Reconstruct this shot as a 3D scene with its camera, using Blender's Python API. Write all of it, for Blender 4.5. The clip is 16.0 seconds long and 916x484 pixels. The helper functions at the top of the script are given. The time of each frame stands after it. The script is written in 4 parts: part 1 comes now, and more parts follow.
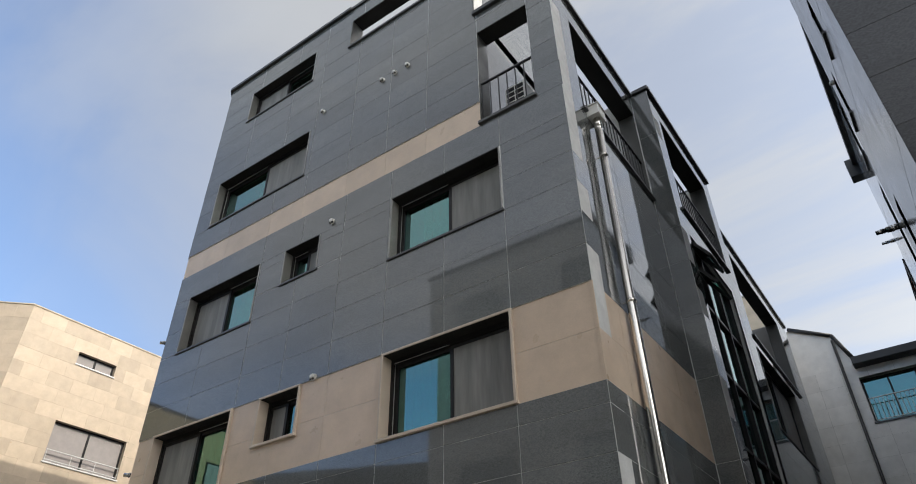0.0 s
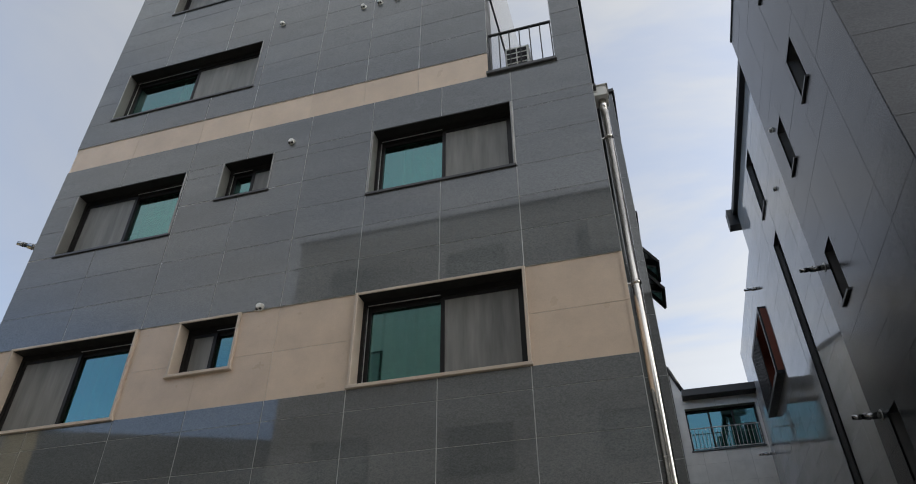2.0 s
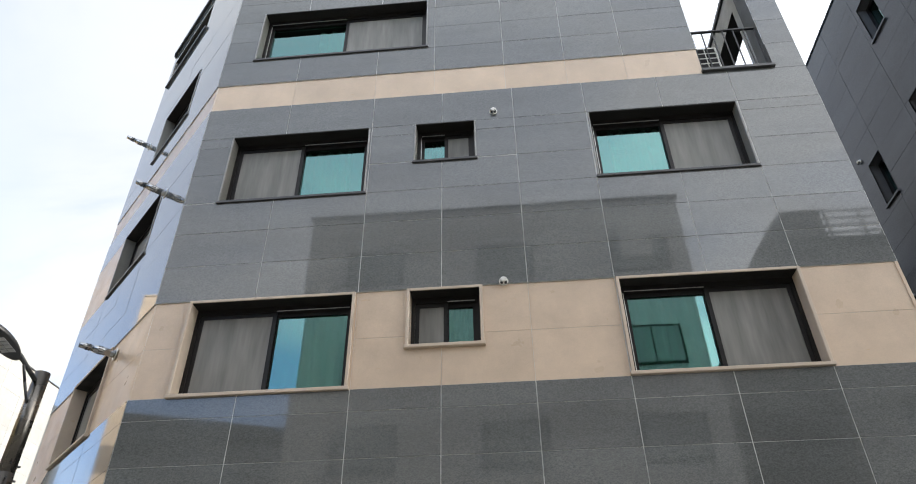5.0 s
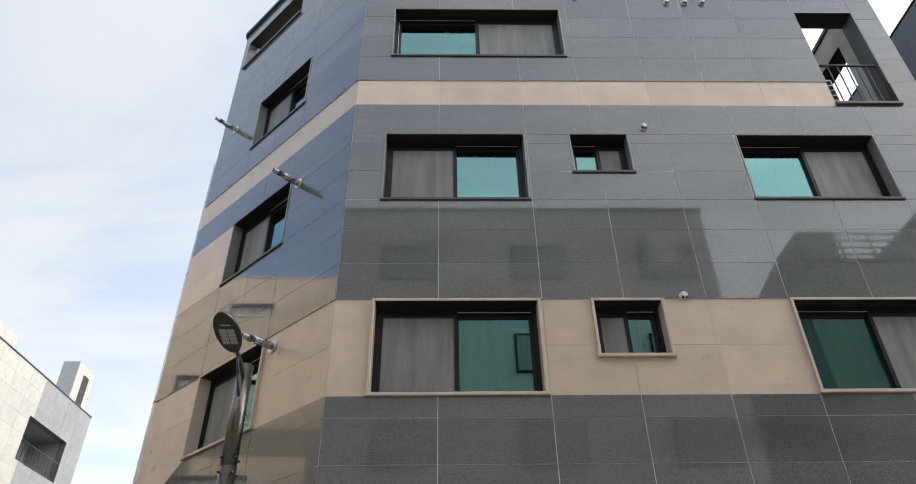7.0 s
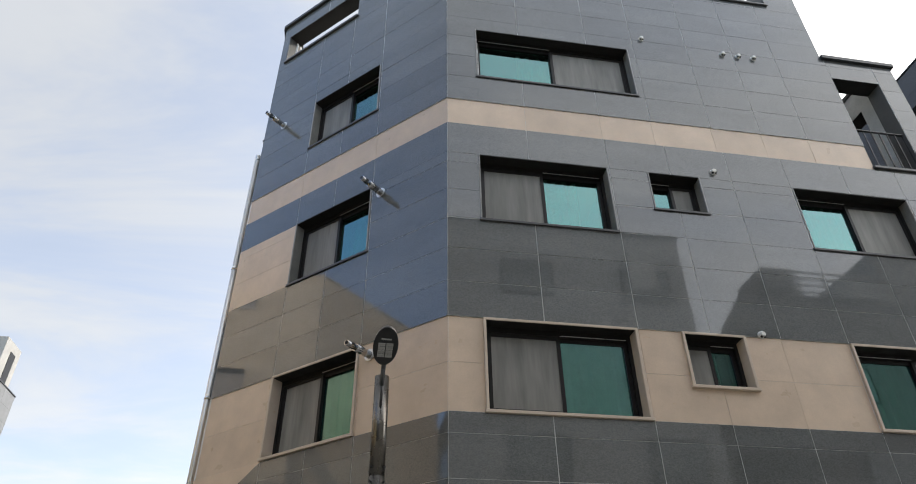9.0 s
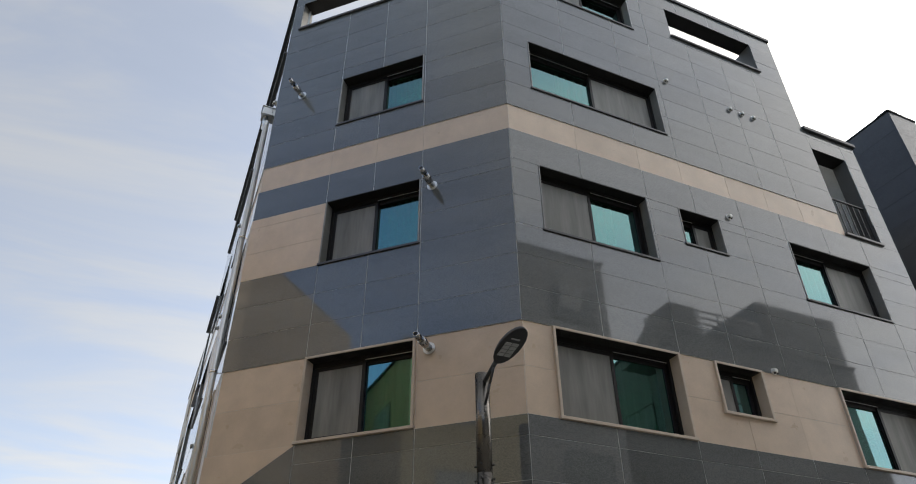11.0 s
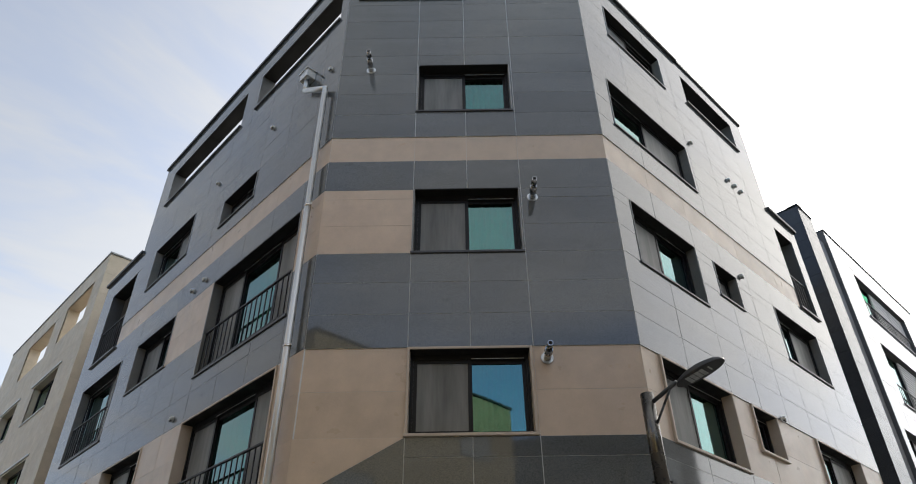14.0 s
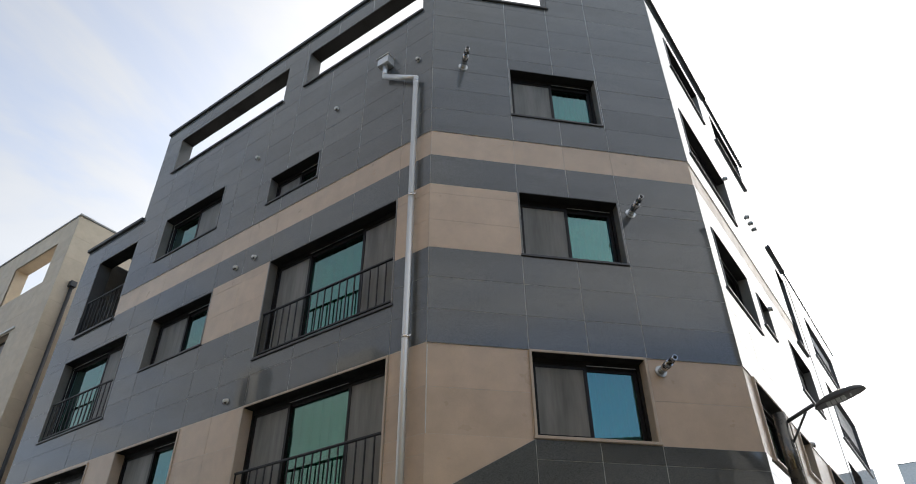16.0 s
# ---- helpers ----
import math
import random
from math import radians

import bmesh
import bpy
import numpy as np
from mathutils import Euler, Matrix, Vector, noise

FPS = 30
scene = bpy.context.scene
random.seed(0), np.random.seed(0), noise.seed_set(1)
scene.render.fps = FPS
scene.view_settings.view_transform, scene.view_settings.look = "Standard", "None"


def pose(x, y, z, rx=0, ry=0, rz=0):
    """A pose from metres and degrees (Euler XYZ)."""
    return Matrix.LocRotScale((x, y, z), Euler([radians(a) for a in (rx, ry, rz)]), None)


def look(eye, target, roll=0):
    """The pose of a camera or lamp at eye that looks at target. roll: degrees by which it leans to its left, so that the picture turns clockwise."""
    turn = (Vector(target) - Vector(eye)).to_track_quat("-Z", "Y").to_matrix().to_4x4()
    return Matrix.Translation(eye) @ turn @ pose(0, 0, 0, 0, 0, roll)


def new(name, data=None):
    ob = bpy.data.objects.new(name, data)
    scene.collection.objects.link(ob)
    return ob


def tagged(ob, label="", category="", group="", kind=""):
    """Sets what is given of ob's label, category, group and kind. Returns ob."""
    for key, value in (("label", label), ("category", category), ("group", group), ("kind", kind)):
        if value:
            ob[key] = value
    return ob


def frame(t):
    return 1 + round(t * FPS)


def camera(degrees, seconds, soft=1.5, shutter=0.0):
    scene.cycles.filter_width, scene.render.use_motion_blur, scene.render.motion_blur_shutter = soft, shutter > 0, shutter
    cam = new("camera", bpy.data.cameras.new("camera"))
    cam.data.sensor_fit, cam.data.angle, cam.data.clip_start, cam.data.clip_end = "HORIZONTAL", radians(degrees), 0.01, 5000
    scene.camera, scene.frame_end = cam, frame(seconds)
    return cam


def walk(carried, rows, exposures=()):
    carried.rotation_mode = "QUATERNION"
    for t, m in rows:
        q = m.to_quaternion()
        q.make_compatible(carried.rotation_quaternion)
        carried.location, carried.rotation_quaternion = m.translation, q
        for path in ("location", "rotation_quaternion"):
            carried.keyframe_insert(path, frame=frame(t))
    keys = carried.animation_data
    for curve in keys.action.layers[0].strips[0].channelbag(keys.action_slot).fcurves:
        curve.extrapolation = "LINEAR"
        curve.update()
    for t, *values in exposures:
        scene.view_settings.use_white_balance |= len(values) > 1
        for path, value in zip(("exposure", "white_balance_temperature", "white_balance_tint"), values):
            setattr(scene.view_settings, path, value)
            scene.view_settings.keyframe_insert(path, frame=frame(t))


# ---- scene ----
cam = camera(67.5, 16.0, 1.0)
PATH = [
    (0, (0.23, 0.198, 1.601), (-0.695, 1.518, 2.784), -0.8),
    (0.5, (-0.292, 0.166, 1.599), (-1.125, 1.546, 2.782), -0.6),
    (1, (-0.905, 0.13, 1.55), (-1.593, 1.589, 2.733), -0.3),
    (1.5, (-1.575, 0.093, 1.534), (-2.135, 1.603, 2.719), -0.3),
    (2, (-2.278, 0.083, 1.516), (-2.73, 1.632, 2.698), -0.2),
    (2.5, (-2.966, 0.057, 1.532), (-3.352, 1.623, 2.714), -0.4),
    (3, (-3.635, 0.076, 1.523), (-3.938, 1.66, 2.706), -0.3),
    (3.5, (-4.382, -0.029, 1.528), (-4.634, 1.565, 2.708), -0.3),
    (4, (-5.11, -0.138, 1.533), (-5.332, 1.463, 2.711), -0.4),
    (4.5, (-5.858, -0.237, 1.55), (-6.035, 1.369, 2.727), -0.6),
    (7, (-9.541, -0.672, 1.655), (-9.499, 0.959, 2.811), -0.9),
    (7.5, (-10.19, -0.749, 1.686), (-10.086, 0.882, 2.839), -0.8),
    (8, (-10.8, -0.844, 1.689), (-10.64, 0.783, 2.841), -0.9),
    (8.5, (-11.348, -0.872, 1.713), (-11.109, 0.747, 2.863), -0.9),
    (9, (-11.974, -0.917, 1.719), (-11.691, 0.694, 2.87), -0.8),
    (11.5, (-15.361, 0.099, 1.722), (-14.587, 1.546, 2.865), -0.5),
    (12, (-16.02, 0.428, 1.759), (-15.17, 1.832, 2.902), -0.6),
    (12.5, (-16.62, 0.832, 1.753), (-15.709, 2.198, 2.894), -0.6),
    (13, (-17.226, 1.22, 1.746), (-16.263, 2.547, 2.893), -0.7),
    (13.5, (-17.761, 1.68, 1.724), (-16.7, 2.927, 2.873), -0.5),
    (14, (-18.292, 2.16, 1.716), (-17.153, 3.332, 2.869), -0.7),
    (14.5, (-18.818, 2.702, 1.714), (-17.616, 3.81, 2.867), -0.6),
    (15, (-19.358, 3.289, 1.69), (-18.117, 4.341, 2.854), -0.6),
    (15.5, (-19.837, 3.906, 1.678), (-18.553, 4.905, 2.841), -0.5),
    (16, (-20.349, 4.562, 1.688), (-19.017, 5.497, 2.85), -0.5),
]
EXPOSURES = [(0.0, 1.0), (1.0, 0.9), (2.0, 0.92), (3.0, 1.24), (3.5, 1.5), (4.5, 1.86), (7.0, 1.56), (8.0, 1.4), (9.0, 1.36), (11.5, 0.88), (14.0, 0.88), (16.0, 0.91)]
walk(cam, [(t, look(eye, target, roll)) for t, eye, target, roll in PATH], EXPOSURES)

# ---- world, sun, exposure ----
SUN_AZ, SUN_EL = radians(84), radians(32)
world = bpy.data.worlds.new("sky")
scene.world = world
world.use_nodes = True
wn, wl = world.node_tree.nodes, world.node_tree.links
wn.clear()


def wnode(kind, **values):
    n = wn.new(kind)
    for k, v in values.items():
        n.inputs[k].default_value = v
    return n


def wmath(op, a, b):
    n = wn.new("ShaderNodeMath")
    n.operation = op
    for i, v in enumerate((a, b)):
        if isinstance(v, (int, float)):
            n.inputs[i].default_value = v
        else:
            wl.new(v, n.inputs[i])
    return n.outputs[0]


sky = wn.new("ShaderNodeTexSky")
sky.sky_type = "NISHITA"
sky.sun_disc = False
sky.sun_elevation, sky.sun_rotation = SUN_EL, SUN_AZ
sky.air_density, sky.dust_density, sky.ozone_density = 1.0, 0.7, 4.0
tc = wn.new("ShaderNodeTexCoord")
sep = wn.new("ShaderNodeSeparateXYZ")
wl.new(tc.outputs["Generated"], sep.inputs[0])
lift = wmath("ADD", wmath("MAXIMUM", sep.outputs[2], 0.0), 0.22)
comb = wn.new("ShaderNodeCombineXYZ")
wl.new(wmath("DIVIDE", sep.outputs[0], lift), comb.inputs[0])
wl.new(wmath("DIVIDE", sep.outputs[1], lift), comb.inputs[1])
big = wnode("ShaderNodeTexNoise", Scale=0.9, Detail=6.0, Roughness=0.55, Distortion=0.4)
wl.new(comb.outputs[0], big.inputs["Vector"])
south = wmath("MAXIMUM", wmath("MULTIPLY", sep.outputs[1], -1.0), 0.0)
north = wmath("MAXIMUM", sep.outputs[1], 0.0)
east = wmath("ADD", wmath("MULTIPLY", sep.outputs[0], 1.6), wmath("ADD", wmath("MULTIPLY", south, 0.9), wmath("MULTIPLY", north, 0.45)))
low = wmath("MAXIMUM", wmath("SUBTRACT", 0.62, sep.outputs[2]), 0.0)
east = wmath("SUBTRACT", east, wmath("MULTIPLY", wmath("MULTIPLY", wmath("MAXIMUM", wmath("SUBTRACT", south, 0.5), 0.0), low), 19.0))
toward = wmath("MAXIMUM", wmath("ADD", wmath("MULTIPLY", sep.outputs[0], 0.9), 0.9), 0.3)
cover = wn.new("ShaderNodeMapRange")
cover.interpolation_type = "SMOOTHSTEP"
wl.new(wmath("ADD", big.outputs[0], east), cover.inputs[0])
cover.inputs[1].default_value, cover.inputs[2].default_value = -0.66, -0.02
cover.inputs[3].default_value, cover.inputs[4].default_value = 0.22, 0.91
lum = wn.new("ShaderNodeRGBToBW")
wl.new(sky.outputs[0], lum.inputs[0])
white = wn.new("ShaderNodeMixRGB")
white.blend_type = "MULTIPLY"
white.inputs[0].default_value = 1.0
white.inputs[1].default_value = (0.962, 0.982, 1.0, 1)
soft = wnode("ShaderNodeTexNoise", Scale=1.5, Detail=6.0, Roughness=0.58, Distortion=0.5)
drift = wn.new("ShaderNodeMapping")
drift.inputs["Rotation"].default_value = (0, 0, 0.6)
drift.inputs["Scale"].default_value = (0.75, 1.7, 1.0)
wl.new(comb.outputs[0], drift.inputs[0])
wl.new(drift.outputs[0], soft.inputs["Vector"])
level = wmath("ADD", wmath("MULTIPLY", lum.outputs[0], 0.55), wmath("ADD", wmath("MULTIPLY", wmath("MULTIPLY", south, toward), 3.0), 1.65))
wl.new(wmath("MULTIPLY", level, wmath("MULTIPLY", wmath("ADD", wmath("MULTIPLY", soft.outputs[0], 0.34), 0.83), wmath("SUBTRACT", 1.0, wmath("MULTIPLY", north, 0.09)))), white.inputs[2])
mixs = wn.new("ShaderNodeMixRGB")
gaps = wn.new("ShaderNodeMapRange")
gaps.interpolation_type = "SMOOTHSTEP"
wl.new(soft.outputs[0], gaps.inputs[0])
gaps.inputs[1].default_value, gaps.inputs[2].default_value = 0.38, 0.58
gaps.inputs[3].default_value, gaps.inputs[4].default_value = 0.72, 1.0
wl.new(wmath("MULTIPLY", cover.outputs[0], gaps.outputs[0]), mixs.inputs[0])
wl.new(sky.outputs[0], mixs.inputs[1])
wl.new(white.outputs[0], mixs.inputs[2])
bg = wnode("ShaderNodeBackground", Strength=0.15)
# bright haze round the sun
dot = wn.new("ShaderNodeVectorMath")
dot.operation = "DOT_PRODUCT"
wl.new(tc.outputs["Generated"], dot.inputs[0])
dot.inputs[1].default_value = (math.sin(SUN_AZ) * math.cos(SUN_EL), math.cos(SUN_AZ) * math.cos(SUN_EL), math.sin(SUN_EL))
haze = wn.new("ShaderNodeMixRGB")
haze.blend_type = "ADD"
haze.inputs[2].default_value = (6.0, 5.3, 4.3, 1)
wl.new(wmath("POWER", wmath("MAXIMUM", dot.outputs["Value"], 0.0), 7.0), haze.inputs[0])
wl.new(mixs.outputs[0], haze.inputs[1])
# the northern sky brightens towards the sun's side
side = wmath("ADD", wmath("MULTIPLY", north, wmath("ADD", wmath("MULTIPLY", sep.outputs[0], 0.55), 0.1)), 1.0)
shade = wn.new("ShaderNodeVectorMath")
shade.operation = "SCALE"
wl.new(haze.outputs[0], shade.inputs[0])
wl.new(side, shade.inputs["Scale"])
wl.new(shade.outputs[0], bg.inputs[0])
wo = wn.new("ShaderNodeOutputWorld")
wl.new(bg.outputs[0], wo.inputs[0])

sun = new("sun", bpy.data.lights.new("sun", "SUN"))
sun.data.energy, sun.data.angle, sun.data.color = 1.35, radians(0.5), (1.0, 0.93, 0.82)
SUN_DIR = Vector((math.sin(SUN_AZ) * math.cos(SUN_EL), math.cos(SUN_AZ) * math.cos(SUN_EL), math.sin(SUN_EL)))
sun.matrix_world = look(SUN_DIR * 60, (0, 0, 0))

# ---- materials ----


class Mat:
    """A small node builder."""

    def __init__(self, name):
        self.m = bpy.data.materials.new(name)
        self.m.use_nodes = True
        self.n, self.l = self.m.node_tree.nodes, self.m.node_tree.links
        self.n.clear()
        self.out = self.n.new("ShaderNodeOutputMaterial")
        self.co = self.n.new("ShaderNodeTexCoord").outputs["Object"]

    def put(self, socket, v):
        if isinstance(v, bpy.types.NodeSocket):
            self.l.new(v, socket)
        elif isinstance(v, tuple) and len(v) == 3 and socket.type == "RGBA":
            socket.default_value = (*v, 1)
        else:
            socket.default_value = v

    def noise(self, scale, detail=3.0, rough=0.55, stretch=(1, 1, 1), shift=None):
        mp = self.n.new("ShaderNodeMapping")
        mp.inputs["Scale"].default_value = stretch
        self.l.new(self.co, mp.inputs[0])
        if shift is not None:
            self.l.new(shift, mp.inputs["Location"])
        t = self.n.new("ShaderNodeTexNoise")
        t.inputs["Scale"].default_value, t.inputs["Detail"].default_value, t.inputs["Roughness"].default_value = scale, detail, rough
        self.l.new(mp.outputs[0], t.inputs["Vector"])
        return t.outputs[0]

    def ramp(self, v, a, b, c0, c1):
        r = self.n.new("ShaderNodeMapRange")
        self.put(r.inputs[0], v)
        for i, x in enumerate((a, b, c0, c1)):
            r.inputs[i + 1].default_value = x
        return r.outputs[0]

    def math(self, op, a, b=0.0):
        m = self.n.new("ShaderNodeMath")
        m.operation = op
        self.put(m.inputs[0], a)
        self.put(m.inputs[1], b)
        return m.outputs[0]

    def mix(self, fac, a, b, mode="MIX"):
        m = self.n.new("ShaderNodeMixRGB")
        m.blend_type = mode
        self.put(m.inputs[0], fac)
        self.put(m.inputs[1], a)
        self.put(m.inputs[2], b)
        return m.outputs[0]

    def scaled(self, col, k):
        v = self.n.new("ShaderNodeCombineXYZ")
        for i in range(3):
            self.put(v.inputs[i], k)
        return self.mix(1.0, col, v.outputs[0], "MULTIPLY")

    def random(self):
        return self.n.new("ShaderNodeObjectInfo").outputs["Random"]

    def bump(self, h, strength=0.1, dist=0.01):
        b = self.n.new("ShaderNodeBump")
        b.inputs["Strength"].default_value, b.inputs["Distance"].default_value = strength, dist
        self.l.new(h, b.inputs["Height"])
        return b.outputs[0]

    def principled(self, color, rough, metal=0.0, ior=1.5, normal=None, **more):
        p = self.n.new("ShaderNodeBsdfPrincipled")
        self.put(p.inputs["Base Color"], color)
        self.put(p.inputs["Roughness"], rough)
        self.put(p.inputs["Metallic"], metal)
        p.inputs["IOR"].default_value = ior
        if normal is not None:
            self.l.new(normal, p.inputs["Normal"])
        return p.outputs[0]

    def done(self, shader):
        self.l.new(shader, self.out.inputs[0])
        return self.m


def granite(name, dark, light, rough=0.035, ior=1.6, spread=0.10, grain=70.0, ripple=0.03, worn=1.0, fleck=0.0):
    m = Mat(name)
    g = m.noise(grain, 2.5, 0.7, (1, 1, 1.8))
    col = m.mix(m.ramp(g, 0.38, 0.62, 0, 1), dark, light)
    streak = m.noise(1.0, 4.0, 0.6, (0.5, 0.5, 2.2))
    cloudy = m.noise(0.35, 2.0)
    rnd = m.random()
    k = m.math("MULTIPLY", m.ramp(streak, 0.3, 0.7, 0.86, 1.12), m.ramp(cloudy, 0.3, 0.7, 0.92, 1.08))
    k = m.math("MULTIPLY", k, m.ramp(rnd, 0, 1, 1 - spread, 1 + spread))
    col = m.scaled(col, k)
    smudge = m.ramp(m.noise(3.1, 5.0, 0.65, (0.7, 0.7, 1.4)), 0.62, 0.74, 0.0, 0.35)
    col = m.mix(smudge, col, tuple(c * 0.6 for c in dark))
    if fleck:
        spots = m.ramp(m.noise(34.0, 2.0, 0.6, (0.8, 0.8, 1.9)), 0.58, 0.66, 0.0, fleck)
        col = m.mix(spots, col, tuple(c * 0.5 for c in dark))
    r = m.ramp(m.noise(2.2, 4.0), 0.3, 0.7, rough * (1 - 0.3 * worn), rough * (1 + 0.6 * worn))
    wave = m.bump(m.noise(1.4, 1.0), ripple, 0.01)
    return m.done(m.principled(col, r, 0, ior, wave))


def limestone(name, base, rough=0.34, spread=0.05):
    m = Mat(name)
    col = m.mix(m.ramp(m.noise(3.0, 5.0, 0.6), 0.3, 0.7, 0, 1), tuple(c * 0.9 for c in base), tuple(min(c * 1.08, 1) for c in base))
    col = m.scaled(col, m.ramp(m.noise(120, 2.0), 0.3, 0.7, 0.94, 1.05))
    rust = m.ramp(m.noise(5.5, 3.0, 0.6, (0.6, 0.6, 1.5)), 0.70, 0.76, 0, 0.35)
    col = m.mix(rust, col, (base[0] * 0.85, base[1] * 0.62, base[2] * 0.35))
    col = m.scaled(col, m.ramp(m.random(), 0, 1, 1 - spread, 1 + spread))
    return m.done(m.principled(col, m.ramp(m.noise(4, 3), 0.3, 0.7, rough * 0.8, rough * 1.3), 0, 1.5, m.bump(m.noise(60, 3), 0.03, 0.004)))


def plain(name, color, rough=0.5, metal=0.0, vary=0.12, scale=6.0, ior=1.5):
    m = Mat(name)
    k = m.math("MULTIPLY", m.ramp(m.noise(scale, 5.0, 0.6), 0.3, 0.7, 1 - vary, 1 + vary), m.ramp(m.noise(scale * 14, 2.0), 0.3, 0.7, 1 - vary * 0.4, 1 + vary * 0.4))
    return m.done(m.principled(m.scaled(color if isinstance(color, bpy.types.NodeSocket) else rgb(m, color), k), m.ramp(m.noise(scale * 2, 3), 0.3, 0.7, rough * (1 - min(vary * 1.6, 0.2)), min(1, rough * (1 + min(vary * 2, 0.25)))), metal, ior))


def rgb(m, c):
    n = m.n.new("ShaderNodeRGB")
    n.outputs[0].default_value = (*c, 1)
    return n.outputs[0]


def glass(name, tint, body, share=0.34):
    """Green glass: a tinted return from its inner faces, what is seen through it, and a clear gloss on its front."""
    m = Mat(name)
    t = m.n.new("ShaderNodeBsdfTransparent")
    t.inputs[0].default_value = (*tint, 1)
    wave = m.bump(m.noise(0.9, 1.0), 0.05, 0.02)
    g = m.n.new("ShaderNodeBsdfGlossy")
    g.inputs["Color"].default_value = (*body, 1)
    g.inputs["Roughness"].default_value = 0.015
    m.l.new(wave, g.inputs["Normal"])
    x = m.n.new("ShaderNodeMixShader")
    x.inputs[0].default_value = share
    m.l.new(t.outputs[0], x.inputs[1])
    m.l.new(g.outputs[0], x.inputs[2])
    w = m.n.new("ShaderNodeBsdfGlossy")
    w.inputs["Color"].default_value = (0.95, 1.0, 1.0, 1)
    w.inputs["Roughness"].default_value = 0.015
    m.l.new(wave, w.inputs["Normal"])
    f = m.n.new("ShaderNodeFresnel")
    f.inputs[0].default_value = 1.75
    y = m.n.new("ShaderNodeMixShader")
    m.l.new(f.outputs[0], y.inputs[0])
    m.l.new(x.outputs[0], y.inputs[1])
    m.l.new(w.outputs[0], y.inputs[2])
    return m.done(y.outputs[0])


def mesh_screen(name):
    m = Mat(name)
    t = m.n.new("ShaderNodeBsdfTransparent")
    col = m.scaled(rgb(m, (0.225, 0.22, 0.202)), m.ramp(m.noise(7, 3, 0.6, (1, 1, 0.12)), 0.3, 0.7, 0.72, 1.28))
    p = m.principled(col, 0.45, 0.0, 1.45)
    x = m.n.new("ShaderNodeMixShader")
    x.inputs[0].default_value = 0.80
    m.l.new(t.outputs[0], x.inputs[1])
    m.l.new(p, x.inputs[2])
    return m.done(x.outputs[0])


GREY = granite("grey_granite", (0.088, 0.0925, 0.092), (0.146, 0.153, 0.150), ior=1.68, grain=60.0, fleck=0.4)
BEIGE = limestone("beige_limestone", (0.58, 0.455, 0.34))
JOINT = plain("joint_sealant", (0.60, 0.60, 0.585), 0.8)
COPING = plain("dark_coping", (0.022, 0.023, 0.025), 0.4)
FRAME = plain("dark_aluminium", (0.012, 0.0108, 0.0104), 0.38, 0.0, 0.12, 6.0, 1.32)
SILLGREY = granite("grey_stone_edge", (0.20, 0.198, 0.188), (0.32, 0.315, 0.30), 0.35, 1.5)
SILLDARK = plain("dark_stone_sill", (0.055, 0.055, 0.056), 0.35)
LINING = granite("reveal_stone", (0.145, 0.141, 0.126), (0.205, 0.20, 0.182), 0.4, 1.45)
# darker copy of reveal_stone: the shade inside open terraces is in its colour
OPENING = granite("shaded_opening_stone", (0.07, 0.07, 0.066), (0.105, 0.104, 0.098), 0.4, 1.45)
# near-black: the shade under heads and over openings is put into the colour
SOFFIT = granite("shaded_soffit_stone", (0.013, 0.0125, 0.012), (0.022, 0.0215, 0.02), 0.5, 1.3)
BEIGEEDGE = limestone("beige_stone_edge", (0.52, 0.43, 0.34), 0.4, 0.02)
GLASS = glass("green_tinted_glass", (0.09, 0.42, 0.24), (0.11, 0.42, 0.39))
clear = Mat("clear_glass")
CLEAR = clear.done(clear.n.new("ShaderNodeBsdfTransparent").outputs[0])
SCREEN = mesh_screen("insect_screen")
ALU = plain("bright_aluminium", (0.66, 0.66, 0.64), 0.42, 0.8, 0.015, 1.0)
STEEL = plain("stainless_steel", (0.78, 0.74, 0.68), 0.22, 1.0, 0.02, 1.0)
POLESTEEL = plain("satin_steel", (0.15, 0.14, 0.125), 0.27, 1.0, 0.06, 3.0)
CHROME = plain("polished_steel", (0.46, 0.46, 0.46), 0.14, 1.0, 0.04)
BLACK = plain("black_painted_steel", (0.012, 0.012, 0.013), 0.45)
PLASTIC = plain("white_plastic", (0.70, 0.69, 0.65), 0.4, 0, 0.06)
DARKHOLE = plain("dark_cavity", (0.01, 0.01, 0.01), 0.9)
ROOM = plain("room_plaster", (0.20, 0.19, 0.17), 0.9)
CURTAIN = plain("pale_curtain", (0.66, 0.67, 0.62), 0.9, 0, 0.15, 4.0)
CONCRETE = plain("concrete", (0.27, 0.265, 0.255), 0.85)
ASPHALT = plain("concrete_road", (0.17, 0.168, 0.16), 0.9, 0, 0.2, 2.0)
PAVING = plain("pavement_blocks", (0.24, 0.23, 0.22), 0.85, 0, 0.15, 3.0)
SLATE = granite("dark_slate_grey_tile", (0.040, 0.041, 0.044), (0.066, 0.068, 0.072), 0.2, 1.38, 0.10, 45.0, 0.012, 0.3)
PALE = granite("pale_grey_tile", (0.30, 0.30, 0.30), (0.42, 0.42, 0.42), 0.05, 1.62, 0.07, 40.0, 0.015)
WHITESTONE = limestone("white_stone", (0.64, 0.63, 0.60), 0.4, 0.06)
CREAM = limestone("cream_stone", (0.50, 0.40, 0.29), 0.5, 0.13)
